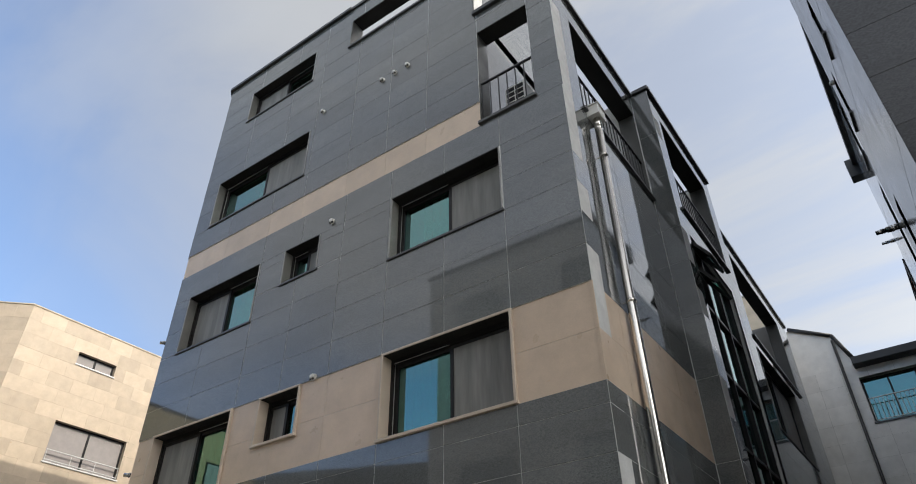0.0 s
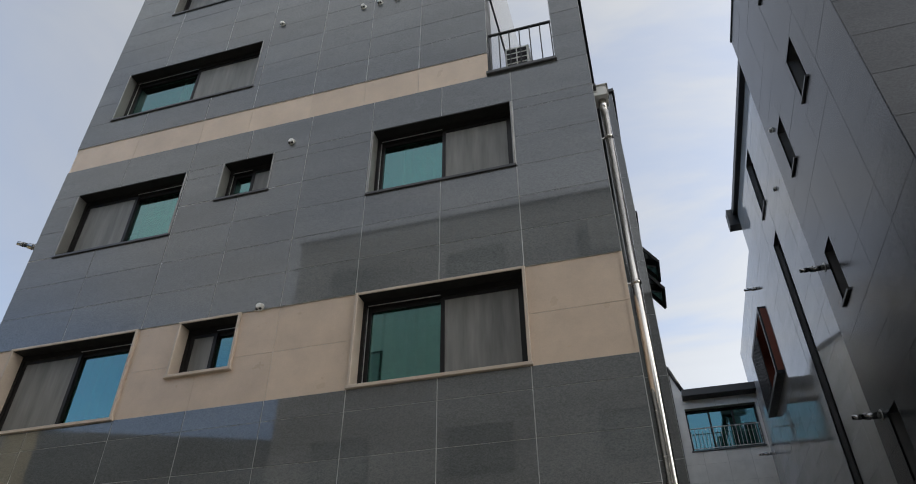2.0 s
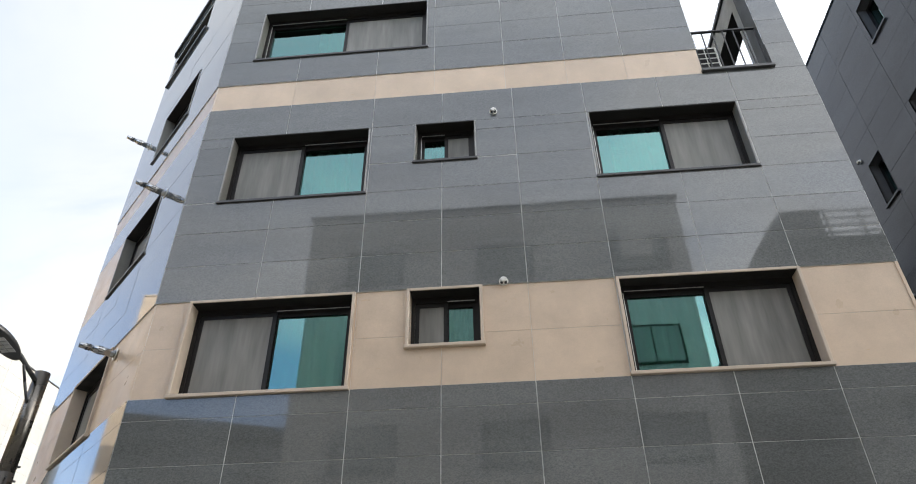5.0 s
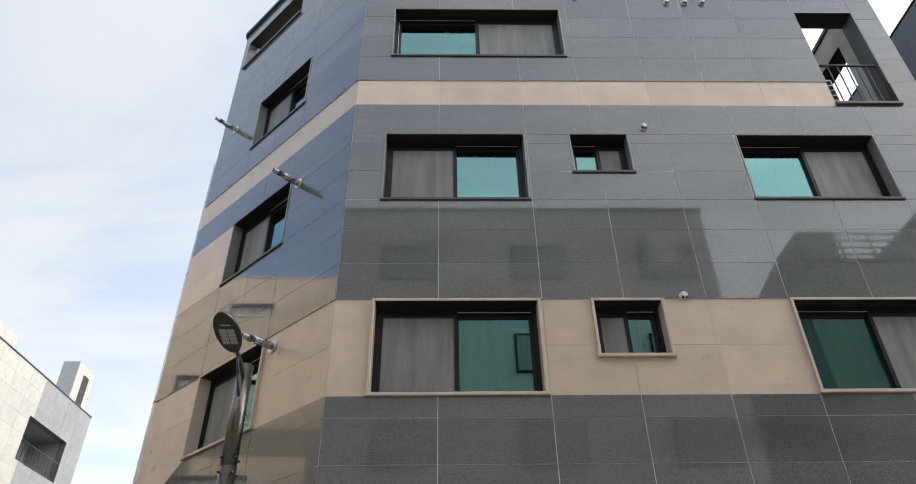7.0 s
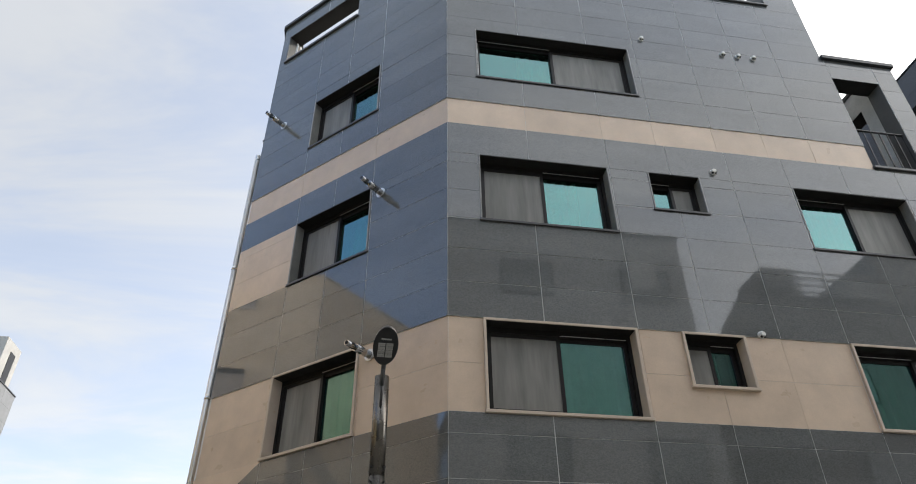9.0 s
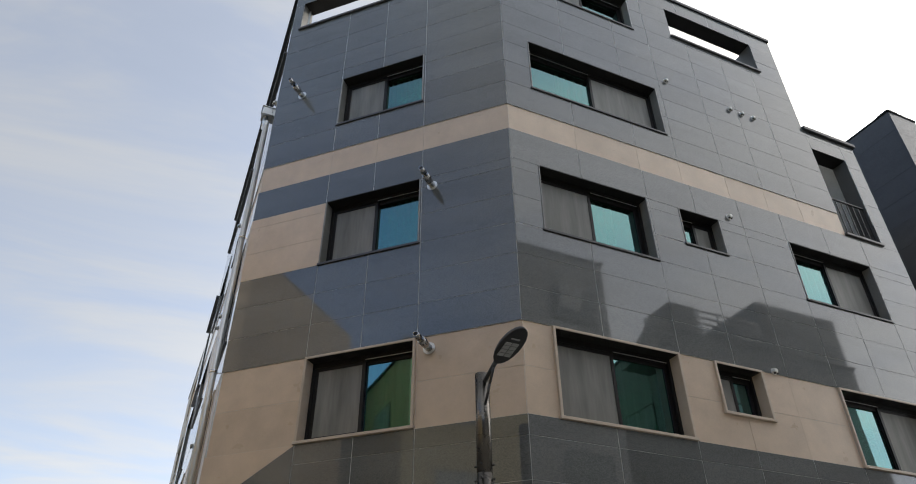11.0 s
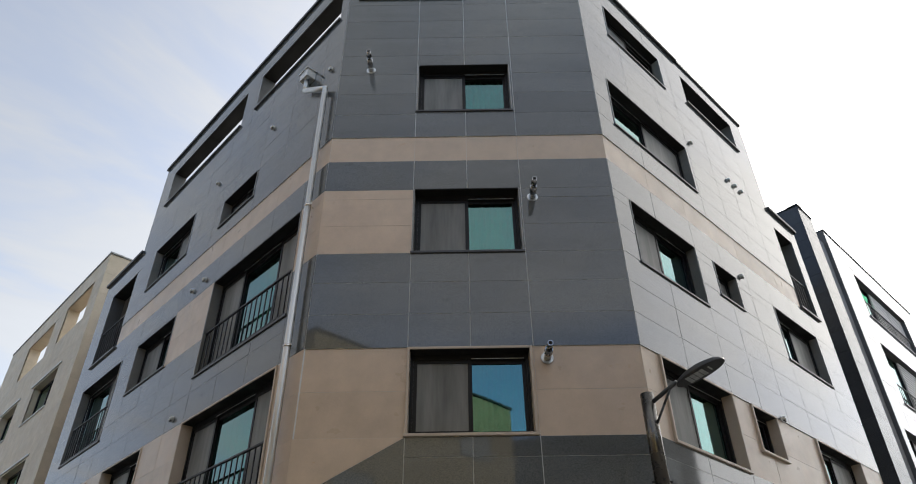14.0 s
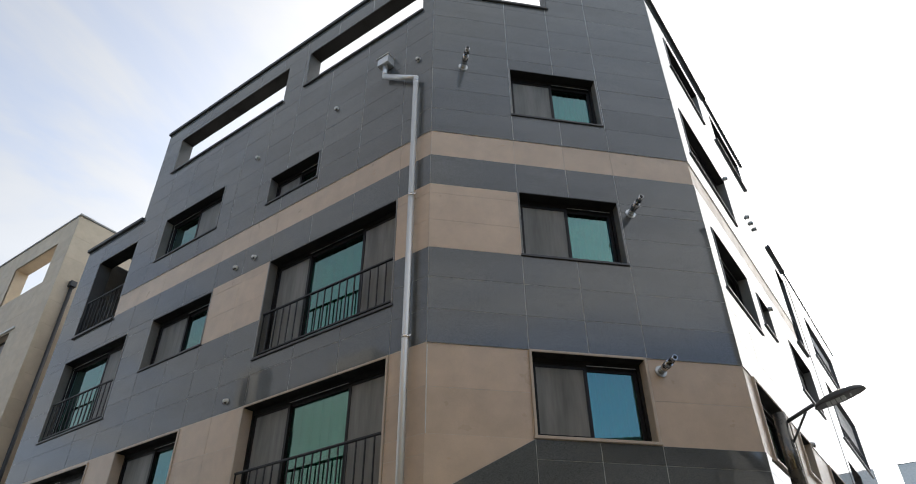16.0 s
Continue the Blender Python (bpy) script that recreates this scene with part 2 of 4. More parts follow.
SCREENGREYFAR = plain("shaded_plaster", (0.20, 0.20, 0.20), 0.8)
FARSTONE = limestone("weathered_white_stone", (0.30, 0.292, 0.272), 0.5, 0.06)
FARGREY = limestone("grey_facing_stone", (0.165, 0.168, 0.172), 0.5, 0.05)
TAN = limestone("tan_stone", (0.54, 0.445, 0.32), 0.5, 0.06)
RUST = plain("rust_red_panel", (0.20, 0.055, 0.03), 0.6)
LAMPGREY = plain("lamp_housing_grey", (0.06, 0.062, 0.064), 0.4, 0.3)
LED = plain("led_lens", (0.45, 0.46, 0.46), 0.2)
LOUVRE = plain("pale_louvre", (0.55, 0.54, 0.52), 0.5)

# ---- building helpers ----


def part(name, bm, material, parent=None, label=""):
    me = bpy.data.meshes.new(name)
    if name in ("window", "sash", "wall", "open_sash", "roof"):
        bmesh.ops.remove_doubles(bm, verts=bm.verts[:], dist=0.0001)
    bm.to_mesh(me)
    bm.free()
    me.materials.append(material)
    ob = new(name, me)
    ob.parent = parent
    return tagged(ob, label)


def thing(name, at, label, category, group="", kind=""):
    ob = new(name)
    ob.location = at
    bpy.context.view_layer.update()
    return tagged(ob, label, category, group, kind)


def hold(ob, parent):
    """Keep baked world coordinates under an empty that stands off the origin."""
    top = parent
    while top.parent:
        top = top.parent
    if parent is top:
        ob.matrix_parent_inverse = Matrix.Translation(-top.location)
    return ob


def wpart(name, bm, material, parent, label=""):
    return hold(part(name, bm, material, parent, label), parent)


def pane_part(M, u0, u1, w0, w1, z0, z1, parent, label="green tinted glass", thick_name="pane"):
    """A thin slab of glass: the coated glass on its outer face, clear glass on the others."""
    bm = bmesh.new()
    cuboid(bm, M, u0, u1, w0, w1, z0, z1)
    bm.faces.ensure_lookup_table()
    for i, f in enumerate(bm.faces):
        f.material_index = 0 if i == 3 else 1
    ob = part(thick_name, bm, GLASS, parent, label)
    ob.data.materials.append(CLEAR)
    ob.visible_shadow = False
    return ob


FACES = ((0, 1, 3, 2), (4, 6, 7, 5), (0, 4, 5, 1), (2, 3, 7, 6), (0, 2, 6, 4), (1, 5, 7, 3))


def cuboid(bm, M, u0, u1, w0, w1, z0, z1):
    vs = [bm.verts.new(M @ Vector((u, w, z))) for u in (u0, u1) for w in (w0, w1) for z in (z0, z1)]
    turn = -1 if M.determinant() < 0 else 1
    for f in FACES:
        bm.faces.new([vs[i] for i in f[::turn]])


def softbox(bm, M, u0, u1, w0, w1, z0, z1, r=0.006):
    vs = [bm.verts.new(Vector((u, w, z))) for u in (u0, u1) for w in (w0, w1) for z in (z0, z1)]
    turn = -1 if M.determinant() < 0 else 1
    fs = [bm.faces.new([vs[i] for i in f[::turn]]) for f in FACES]
    es = list({e for f in fs for e in f.edges})
    done = bmesh.ops.bevel(bm, geom=es, offset=r, segments=1, affect="EDGES")
    seen = set()
    for f in done["faces"]:
        seen.update(f.verts)
    for v in seen | {v for v in vs if v.is_valid}:
        v.co = M @ v.co


def tube(bm, a, b, r0, r1=None, n=14, cap=True):
    a, b = Vector(a), Vector(b)
    r1 = r0 if r1 is None else r1
    q = (b - a).to_track_quat("Z", "Y").to_matrix()
    ring = []
    for c, r in ((a, r0), (b, r1)):
        ring.append([bm.verts.new(c + q @ Vector((r * math.cos(2 * math.pi * i / n), r * math.sin(2 * math.pi * i / n), 0))) for i in range(n)])
    for i in range(n):
        f = bm.faces.new((ring[0][i], ring[0][(i + 1) % n], ring[1][(i + 1) % n], ring[1][i]))
        f.smooth = True
    if cap:
        bm.faces.new(ring[0][::-1])
        bm.faces.new(ring[1])


def face_frame(ox, oy, ux, uy):
    """A wall's own axes: u along it, w out of it, z up. Out is to the right of u when seen from above."""
    d = Vector((ux, uy, 0)).normalized()
    n = Vector((d.y, -d.x, 0))
    return Matrix(((d.x, n.x, 0, ox), (d.y, n.y, 0, oy), (0, 0, 1, 0), (0, 0, 0, 1)))


def cells(u0, u1, z0, z1, holes):
    """Rectangles that remain of a rectangle when the holes are taken out of it."""
    holes = [h for h in holes if h[0] < u1 and h[1] > u0 and h[2] < z1 and h[3] > z0]
    us = sorted({u0, u1, *[min(max(v, u0), u1) for h in holes for v in h[:2]]})
    zs = sorted({z0, z1, *[min(max(v, z0), z1) for h in holes for v in h[2:4]]})
    for zi in range(len(zs) - 1):
        run = None
        for ui in range(len(us) - 1):
            cu, cz = (us[ui] + us[ui + 1]) / 2, (zs[zi] + zs[zi + 1]) / 2
            solid = not any(h[0] < cu < h[1] and h[2] < cz < h[3] for h in holes)
            if solid and run is None:
                run = us[ui]
            if run is not None and (not solid or ui == len(us) - 2):
                yield run, us[ui + 1] if solid else us[ui], zs[zi], zs[zi + 1]
                run = None


BANDS = ((4.61, 5.83), (9.14, 9.67))


def slab_wall(name, parent, M, u0, u1, z0, z1, holes, thick, label="", material=None, front=-0.004, bands=()):
    bm = bmesh.new()
    zs = sorted({z0, z1, *[z for b in bands for z in b]})
    for lo, hi in zip(zs, zs[1:]):
        back = front - (0.016 if any(b[0] < (lo + hi) / 2 < b[1] for b in bands) else 0)
        for a, b, c, d in cells(u0, u1, lo, hi, holes):
            cuboid(bm, M, a, b, -thick, back, c, d)
    return wpart(name, bm, material or JOINT, parent, label)


def tiles(wall, M, ujoints, zjoints, holes, pick, gap=0.010, proud=0.0, name="stone_tile", bands=()):
    for zi in range(len(zjoints) - 1):
        for ui in range(len(ujoints) - 1):
            gz = gap * 0.6
            g = 0.0045 if pick((ujoints[ui] + ujoints[ui + 1]) / 2, (zjoints[zi] + zjoints[zi + 1]) / 2) is BEIGE else gap
            a, b, c, d = ujoints[ui] + g / 2, ujoints[ui + 1] - g / 2, zjoints[zi] + min(g, gz) / 2, zjoints[zi + 1] - min(g, gz) / 2
            left = [r for r in cells(a, b, c, d, holes) if r[1] - r[0] > 0.012 and r[3] - r[2] > 0.012]
            if not left:
                continue
            mat = pick((a + b) / 2, (c + d) / 2)
            if mat is None:
                continue
            bm = bmesh.new()
            off = random.uniform(-0.0012, 0.0012) + proud
            if mat is BEIGE and any(lo < (c + d) / 2 < hi for lo, hi in bands):
                off -= 0.015
            for r in left:
                cuboid(bm, M, r[0], r[1], -0.035, off, r[2], r[3])
            if len(left) > 1:
                bmesh.ops.remove_doubles(bm, verts=bm.verts[:], dist=0.0001)
            part(name, bm, mat, wall)


def coping(parent, M, u0, u1, z, depth=0.36, out=0.05, high=0.07, material=None):
    bm = bmesh.new()
    softbox(bm, M, u0, u1, -depth, out, z, z + high, 0.008)
    return wpart("coping", bm, material or COPING, parent, "dark metal coping")


def surround(win, M, u0, u1, z0, z1, depth, edge, lip, edge_mat, lining_mat, sill_mat):
    """Stone boards that line an opening, a little proud of the wall, and a sill."""
    bm = bmesh.new()
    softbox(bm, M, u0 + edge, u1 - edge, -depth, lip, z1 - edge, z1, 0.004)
    # on grey windows the head board has its shade in the colour
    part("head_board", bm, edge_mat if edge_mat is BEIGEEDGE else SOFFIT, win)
    for a, b in ((u0, u0 + edge), (u1 - edge, u1)):
        bm = bmesh.new()
        softbox(bm, M, a, b, -depth, lip, z0 + 0.001, z1, 0.004)
        part("side_board", bm, edge_mat, win)
    bm = bmesh.new()
    softbox(bm, M, u0 - 0.015, u1 + 0.015, -depth, lip + 0.014, z0 - 0.028, z0 + 0.012, 0.005)
    part("sill", bm, sill_mat, win)
    e = edge + 0.002
    for a, b in ((u0 + edge, u0 + e), (u1 - e, u1 - edge)):
        bm = bmesh.new()
        cuboid(bm, M, a, b, -depth, lip - 0.012, z0 + 0.012, z1 - edge)
        part("reveal", bm, lining_mat, win)
    # underside strip, its shade painted in, on beige windows too
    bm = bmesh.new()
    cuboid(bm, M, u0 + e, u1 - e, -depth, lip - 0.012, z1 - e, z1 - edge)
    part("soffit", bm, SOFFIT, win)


def window(house, M, u0, u1, z0, z1, leaves, style="grey", mid=None, room=True, depth=0.19, lit=False):
    """A sliding window: fixed frame, sashes, green glass, an insect screen over some leaves. leaves: 's' screen, 'g' glass."""
    beige = style == "beige"
    edge, lip = (0.035, 0.022) if beige else (0.022, 0.012)
    bm = bmesh.new()
    a, b, c, d = u0 + edge, u1 - edge, z0 + 0.012, z1 - edge
    fw = 0.045
    for r in ((a, a + fw, c, d), (b - fw, b, c, d), (a + fw, b - fw, d - fw - 0.03, d), (a + fw, b - fw, c, c + fw)):
        cuboid(bm, M, r[0], r[1], -depth - 0.08, -depth + 0.03, r[2], r[3])
    win = wpart("window", bm, FRAME, house, "sliding window with dark aluminium frame and green glass")
    surround(win, M, u0, u1, z0, z1, depth, edge, lip, BEIGEEDGE if beige else SILLGREY, BEIGEEDGE if beige else LINING, BEIGEEDGE if beige else SILLDARK)
    ia, ib, ic, id_ = a + fw, b - fw, c + fw, d - fw - 0.03
    n = len(leaves)
    marks = [ia + (ib - ia) * k / n for k in range(n + 1)]
    if mid:
        marks = [ia, *[ia + (ib - ia) * k for k in mid], ib]
    for k, leaf in enumerate(leaves):
        p, q = marks[k] - (0.02 if k else 0), marks[k + 1] + (0.02 if k < n - 1 else 0)
        w = -depth + (0.012 if leaf == "s" else -0.018)
        sw = 0.048
        bm = bmesh.new()
        for r in ((p, p + sw, ic, id_), (q - sw, q, ic, id_), (p + sw, q - sw, id_ - sw, id_), (p + sw, q - sw, ic, ic + sw)):
            cuboid(bm, M, r[0], r[1], w - 0.028, w, r[2], r[3])
        part("sash", bm, FRAME, win)
        if leaf == "s":
            bm = bmesh.new()
            cuboid(bm, M, p + sw, q - sw, w - 0.012, w - 0.010, ic + sw, id_ - sw)
            part("insect_screen", bm, SCREEN, win, "grey insect screen")
        else:
            bm = bmesh.new()
            cuboid(bm, M, q - 0.034 if k == 0 else p + 0.014, q - 0.014 if k == 0 else p + 0.034, w, w + 0.018, (ic + id_) / 2 - 0.3 * (id_ - ic), (ic + id_) / 2 - 0.3 * (id_ - ic) + 0.09)
            part("handle", bm, ALU, win, "small bright handle")
        wg = w - 0.02 if leaf == "g" else w - 0.06
        pane_part(M, p + sw * 0.8, q - sw * 0.8, wg - 0.006, wg, ic + sw * 0.8, id_ - sw * 0.8, win)
    # bright guide strip along the glass leaf's head
    bm = bmesh.new()
    k = leaves.index("g")
    cuboid(bm, M, marks[k] + 0.02, marks[k + 1] - 0.02, -depth + 0.03, -depth + 0.036, id_ + 0.004, id_ + 0.012)
    cuboid(bm, M, marks[k] + 0.004, marks[k] + 0.012, -depth + 0.0, -depth + 0.008, ic, id_)
    part("guide_strip", bm, ALU, win)
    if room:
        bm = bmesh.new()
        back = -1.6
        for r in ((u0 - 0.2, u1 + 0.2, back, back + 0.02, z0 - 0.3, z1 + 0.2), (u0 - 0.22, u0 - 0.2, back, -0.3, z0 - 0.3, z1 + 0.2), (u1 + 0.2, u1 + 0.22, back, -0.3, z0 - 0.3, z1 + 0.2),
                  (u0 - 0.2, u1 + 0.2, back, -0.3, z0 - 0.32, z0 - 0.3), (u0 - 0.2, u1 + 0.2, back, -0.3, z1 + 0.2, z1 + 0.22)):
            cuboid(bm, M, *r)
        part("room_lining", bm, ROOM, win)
        # a folded curtain hangs at one side
        bm = bmesh.new()
        m = 60
        cw = (u1 - u0) * random.uniform(0.62, 0.85)
        start = u0 + 0.04 if random.random() < 0.5 else u1 - 0.04 - cw
        last = None
        for i in range(m + 1):
            u = start + cw * i / m
            w = -depth - 0.28 + 0.03 * math.sin(i * 1.1) * (1 + 0.4 * math.sin(i * 0.37))
            v = (bm.verts.new(M @ Vector((u, w, z0 - 0.1))), bm.verts.new(M @ Vector((u, w, z1 + 0.02))))
            if last:
                bm.faces.new((last[0], v[0], v[1], last[1]))
            last = v
        part("curtain", bm, CURTAIN, win, "pale folded curtain")
    return win


def railing(house, M, u0, u1, z0, z1, w=-0.03, step=0.115, name="balcony_railing", paint=None, label="black painted steel railing with thin bars"):
    paint = paint or BLACK
    bm = bmesh.new()
    softbox(bm, M, u0, u1, w - 0.02, w + 0.02, z1 - 0.03, z1, 0.004)
    rail = wpart(name, bm, paint, house, label)
    bm = bmesh.new()
    cuboid(bm, M, u0, u1, w - 0.015, w + 0.015, z0, z0 + 0.025)
    part("bottom_rail", bm, paint, rail)
    n = max(2, round((u1 - u0) / step))
    for i in range(n + 1):
        u = u0 + 0.012 + (u1 - u0 - 0.024) * i / n
        bm = bmesh.new()
        cuboid(bm, M, u - 0.008, u + 0.008, w - 0.008, w + 0.008, z0 + 0.0251, z1 - 0.0301)
        part("bar", bm, paint, rail)
    return rail


def spaced(a, b, step):
    n = max(1, round((b - a) / step))
    return [a + (b - a) * i / n for i in range(n + 1)]


# ---- ground ----
bm = bmesh.new()
cuboid(bm, Matrix(), -700, 700, -700, 700, -0.5, -0.12)
tagged(part("ground", bm, ASPHALT), "pale concrete street and surrounding ground", "ground", "", "structure")


def pavement(x0, x1, y0, y1):
    bm = bmesh.new()
    softbox(bm, Matrix(), x0, x1, y0, y1, -0.12, 0.0, 0.02)
    ob = part("pavement", bm, PAVING)
    tagged(ob, "raised grey block pavement with kerb edge", "pavement", "", "structure")


# ---- the apartment building ----
FY, FX0, FX1 = 6.39, -10.83, -2.27
SX, SY0, SY1, SY2 = -14.02, 9.52, 18.37, 20.72
ROOF, LOWROOF = 14.66, 11.86
MF = face_frame(0, FY, 1, 0)                       # u = x, out = -y
MC = face_frame(FX0, FY, FX0 - SX, FY - SY0)       # u runs from 0 at the front corner down to minus CLEN
CLEN = math.hypot(FX0 - SX, SY0 - FY)
LEAN = 0.01                                        # the side wall runs a little askew
MS = face_frame(SX - LEAN * SY0, 0, -LEAN, -1)     # u = about -y, out = -x
MR = face_frame(FX1, 0, 0, 1)                      # u = y, out = +x

house = thing("apartment_building", (-8, 12, 0), "five-storey apartment block clad in polished grey granite with beige stone bands", "building")

ROWS_Z = [0.02, 0.48, 0.98, 1.48, 1.98, 2.48, 2.86, 3.36, 3.86, 4.36, 4.61, 5.22, 5.83, 6.34, 6.85, 7.35, 7.85, 8.36, 8.54, 9.14, 9.67, 10.2, 10.7, 11.2, 11.7, 12.2, 12.7, 13.2, 13.7, 14.2, ROOF]
LOW_Z = [z for z in ROWS_Z if z < 11.5] + [LOWROOF]

# front openings: u0, u1, z0, z1, leaves, style
FRONT = [
    (-10.39, -8.39, 4.63, 5.83, "sg", "beige"),
    (-7.785, -6.905, 5.085, 5.83, "sg", "beige"),
    (-5.38, -3.34, 4.64, 5.83, "gs", "beige"),
    (-10.37, -8.39, 7.36, 8.54, "sg", "grey"),
    (-7.765, -6.915, 7.84, 8.54, "gs", "grey"),
    (-5.375, -3.365, 7.375, 8.53, "gs", "grey"),
    (-10.35, -7.615, 10.235, 11.40, "gs", "grey"),
    (-9.91, -7.82, 13.04, 13.97, "sg", "grey"),
]
F_OPEN = [(-6.80, -4.41, 13.345, 14.25), (-3.665, -2.70, 9.19, 11.37)]
holes_f = [f[:4] for f in FRONT] + F_OPEN + [(-3.72, 0, LOWROOF, 20)]
UF = [FX0, -9.605, -8.365, -7.38, -6.38, -5.39, -4.35, -3.35, FX1]
UF_TOP = [FX0, -9.60, -8.375, -7.50, -6.46, -5.57, -4.72, -3.665, -2.70, FX1]


def pick_front(u, z):
    if 4.61 < z < 5.83:
        return BEIGE
    if 9.14 < z < 9.67 and u < -3.665:
        return BEIGE
    return GREY


wall_f = slab_wall("wall", house, MF, FX0, FX1, 0, ROOF, holes_f, 0.32, "front wall of polished grey granite with beige bands", bands=BANDS)
for f in FRONT:
    window(house, MF, *f[:6])

# chamfered corner, u runs from the front corner as minus
CHAM = [
    (-3.095, -1.44, 4.64, 5.83, "sg", "beige"),
    (-3.085, -1.44, 7.365, 8.55, "sg", "grey"),
    (-3.085, -1.45, 10.27, 11.43, "sg", "grey"),
]
C_OPEN = [(-4.27, -2.20, 13.40, 14.25)]
holes_c = [f[:4] for f in CHAM] + C_OPEN
UC = [-CLEN, -3.09, -2.25, -1.42, 0]


def pick_cham(u, z):
    if 3.87 < z < 4.6 and u < -3.09:
        return None
    if z < 3.86 and u < -3.09:
        return BEIGE
    if 4.61 < z < 5.83 or 9.14 < z < 9.67 or (7.34 < z < 8.54 and u < -3.08):
        return BEIGE
    return GREY


wall_c = slab_wall("wall", house, MC, -CLEN, 0, 0, ROOF, holes_c, 0.32, "chamfered corner wall of polished grey granite with beige bands", bands=BANDS)
for f in CHAM:
    window(house, MC, *f[:6])
# the slanting cut between beige and grey under the corner window
bm = bmesh.new()
bm.faces.new([bm.verts.new(MC @ Vector((u, 0.0, z))) for u, z in ((-3.093, 4.607), (-CLEN + 0.06, 3.863), (-3.093, 3.863))])
part("stone_tile", bm, GREY, wall_c)
bm = bmesh.new()
bm.faces.new([bm.verts.new(MC @ Vector((u, 0.0, z))) for u, z in ((-CLEN + 0.05, 3.863), (-3.097, 4.607), (-CLEN, 4.607), (-CLEN, 3.863))])
part("stone_tile", bm, BEIGE, wall_c)

# side street wall (u = -y)
SIDE = [
    (-13.125, -10.160, 6.615, 8.520, "sgs", "grey", (0.280, 0.720)),
    (-13.135, -10.165, 3.775, 5.820, "sgs", "beige", (0.280, 0.720)),
    (-17.260, -15.130, 10.175, 11.305, "gs", "grey", None),
    (-13.585, -12.190, 10.045, 10.705, "sg", "grey", None),
    (-16.595, -14.695, 7.370, 8.480, "sg", "grey", None),
    (-19.860, -17.435, 6.635, 8.455, "gs", "grey", (0.620,)),
    (-16.585, -14.710, 4.450, 5.810, "sg", "beige", None),
    (-19.860, -17.435, 3.775, 5.780, "gs", "beige", None),
]
S_OPEN = [(-17.685, -13.700, 12.990, 14.110), (-13.030, -9.790, 13.050, 14.120), (-19.925, -18.330, 9.110, 11.195)]
holes_s = [f[:4] for f in SIDE] + S_OPEN + [(-30, -SY1, LOWROOF - 0.05, 20)]
US = [-SY2, -19.88, -18.33, -17.47, -16.6, -15.65, -14.705, -13.9, -13.13, -12.15, -11.15, -10.16, -SY0]


def pick_side(u, z):
    if z < 5.83 and -14.71 < u:
        return BEIGE
    if z < 5.83:
        return BEIGE if 4.61 < z else GREY
    if 9.14 < z < 9.67 and u > -18.33:
        return BEIGE
    if 7.34 < z < 8.54 and (u > -10.16 or -14.705 < u < -13.12):
        return BEIGE
    return GREY


wall_s = slab_wall("wall", house, MS, -SY2, -SY0, 0, ROOF, holes_s, 0.32, "side wall of polished grey granite with beige bands", bands=BANDS[1:])
for f in SIDE:
    window(house, MS, f[0], f[1], f[2], f[3], f[4], f[5], f[6], True, 0.2)
railing(house, MS, -13.10, -10.19, 6.70, 7.47, -0.05, 0.165)
railing(house, MS, -13.10, -10.20, 3.86, 4.80, -0.05, 0.165)
railing(house, MS, -19.83, -17.46, 6.72, 7.50, -0.05, 0.165)
railing(house, MS, -19.89, -18.36, 9.19, 10.06, -0.05, 0.165)

# alley wall with an open terrace at its top
R_OPEN = [(7.07, 9.72, 9.24, 11.36)]
wall_r = slab_wall("wall", house, MR, FY + 0.325, 9.74, 0, LOWROOF, R_OPEN, 0.32, "alley wall of grey granite")
B1X, B2X = -1.93, -2.30
MB1F = face_frame(0, 9.74, 1, 0)
MB1 = face_frame(B1X, 0, 0, 1)
MB2 = face_frame(B2X, 0, 0, 1)
slab1 = slab_wall("wall", house, MB1F, -3.7, B1X, 0, LOWROOF, [], 0.3, "projecting stair block of grey granite")
B1_OPEN = [(10.2, 12.72, 9.2, 11.42), (10.2, 12.5, 2.6, 8.62)]
wall_b1 = slab_wall("wall", house, MB1, 10.045, 13.2, 0, LOWROOF, B1_OPEN, 0.32, "stair block wall of grey granite")
B2_OPEN = [(15.6, 20.0, 9.15, 11.45), (15.6, 19.0, 6.9, 8.85)]
wall_b2 = slab_wall("wall", house, MB2, 13.2, 21.3, 0, LOWROOF, B2_OPEN, 0.32, "rear alley wall of grey granite")
bm = bmesh.new()
cuboid(bm, Matrix(), -13.5, -2.63, 20.42, 20.69, 0, LOWROOF - 0.2)
wpart("wall", bm, CONCRETE, house, "plain rear wall")

# roofs, terrace floors and copings
bm = bmesh.new()
vs = [(FX0 + 0.2, FY + 0.33), (-3.75, FY + 0.33), (-3.75, 20.4), (SX + 0.45, 20.4), (SX + 0.33, SY0 + 0.15)]
lo = [bm.verts.new((x, y, 12.0)) for x, y in vs]
hi = [bm.verts.new((x, y, 12.25)) for x, y in vs]
bm.faces.new(lo)
bm.faces.new(hi)
for i in range(5):
    bm.faces.new((lo[i], lo[(i + 1) % 5], hi[(i + 1) % 5], hi[i]))
wpart("roof", bm, CONCRETE, house, "flat concrete roof terrace")
bm = bmesh.new()
cuboid(bm, Matrix(), -3.75, FX1 - 0.33, FY + 0.33, 9.73, 8.95, 9.15)
wpart("terrace_floor", bm, CONCRETE, house)
bm = bmesh.new()
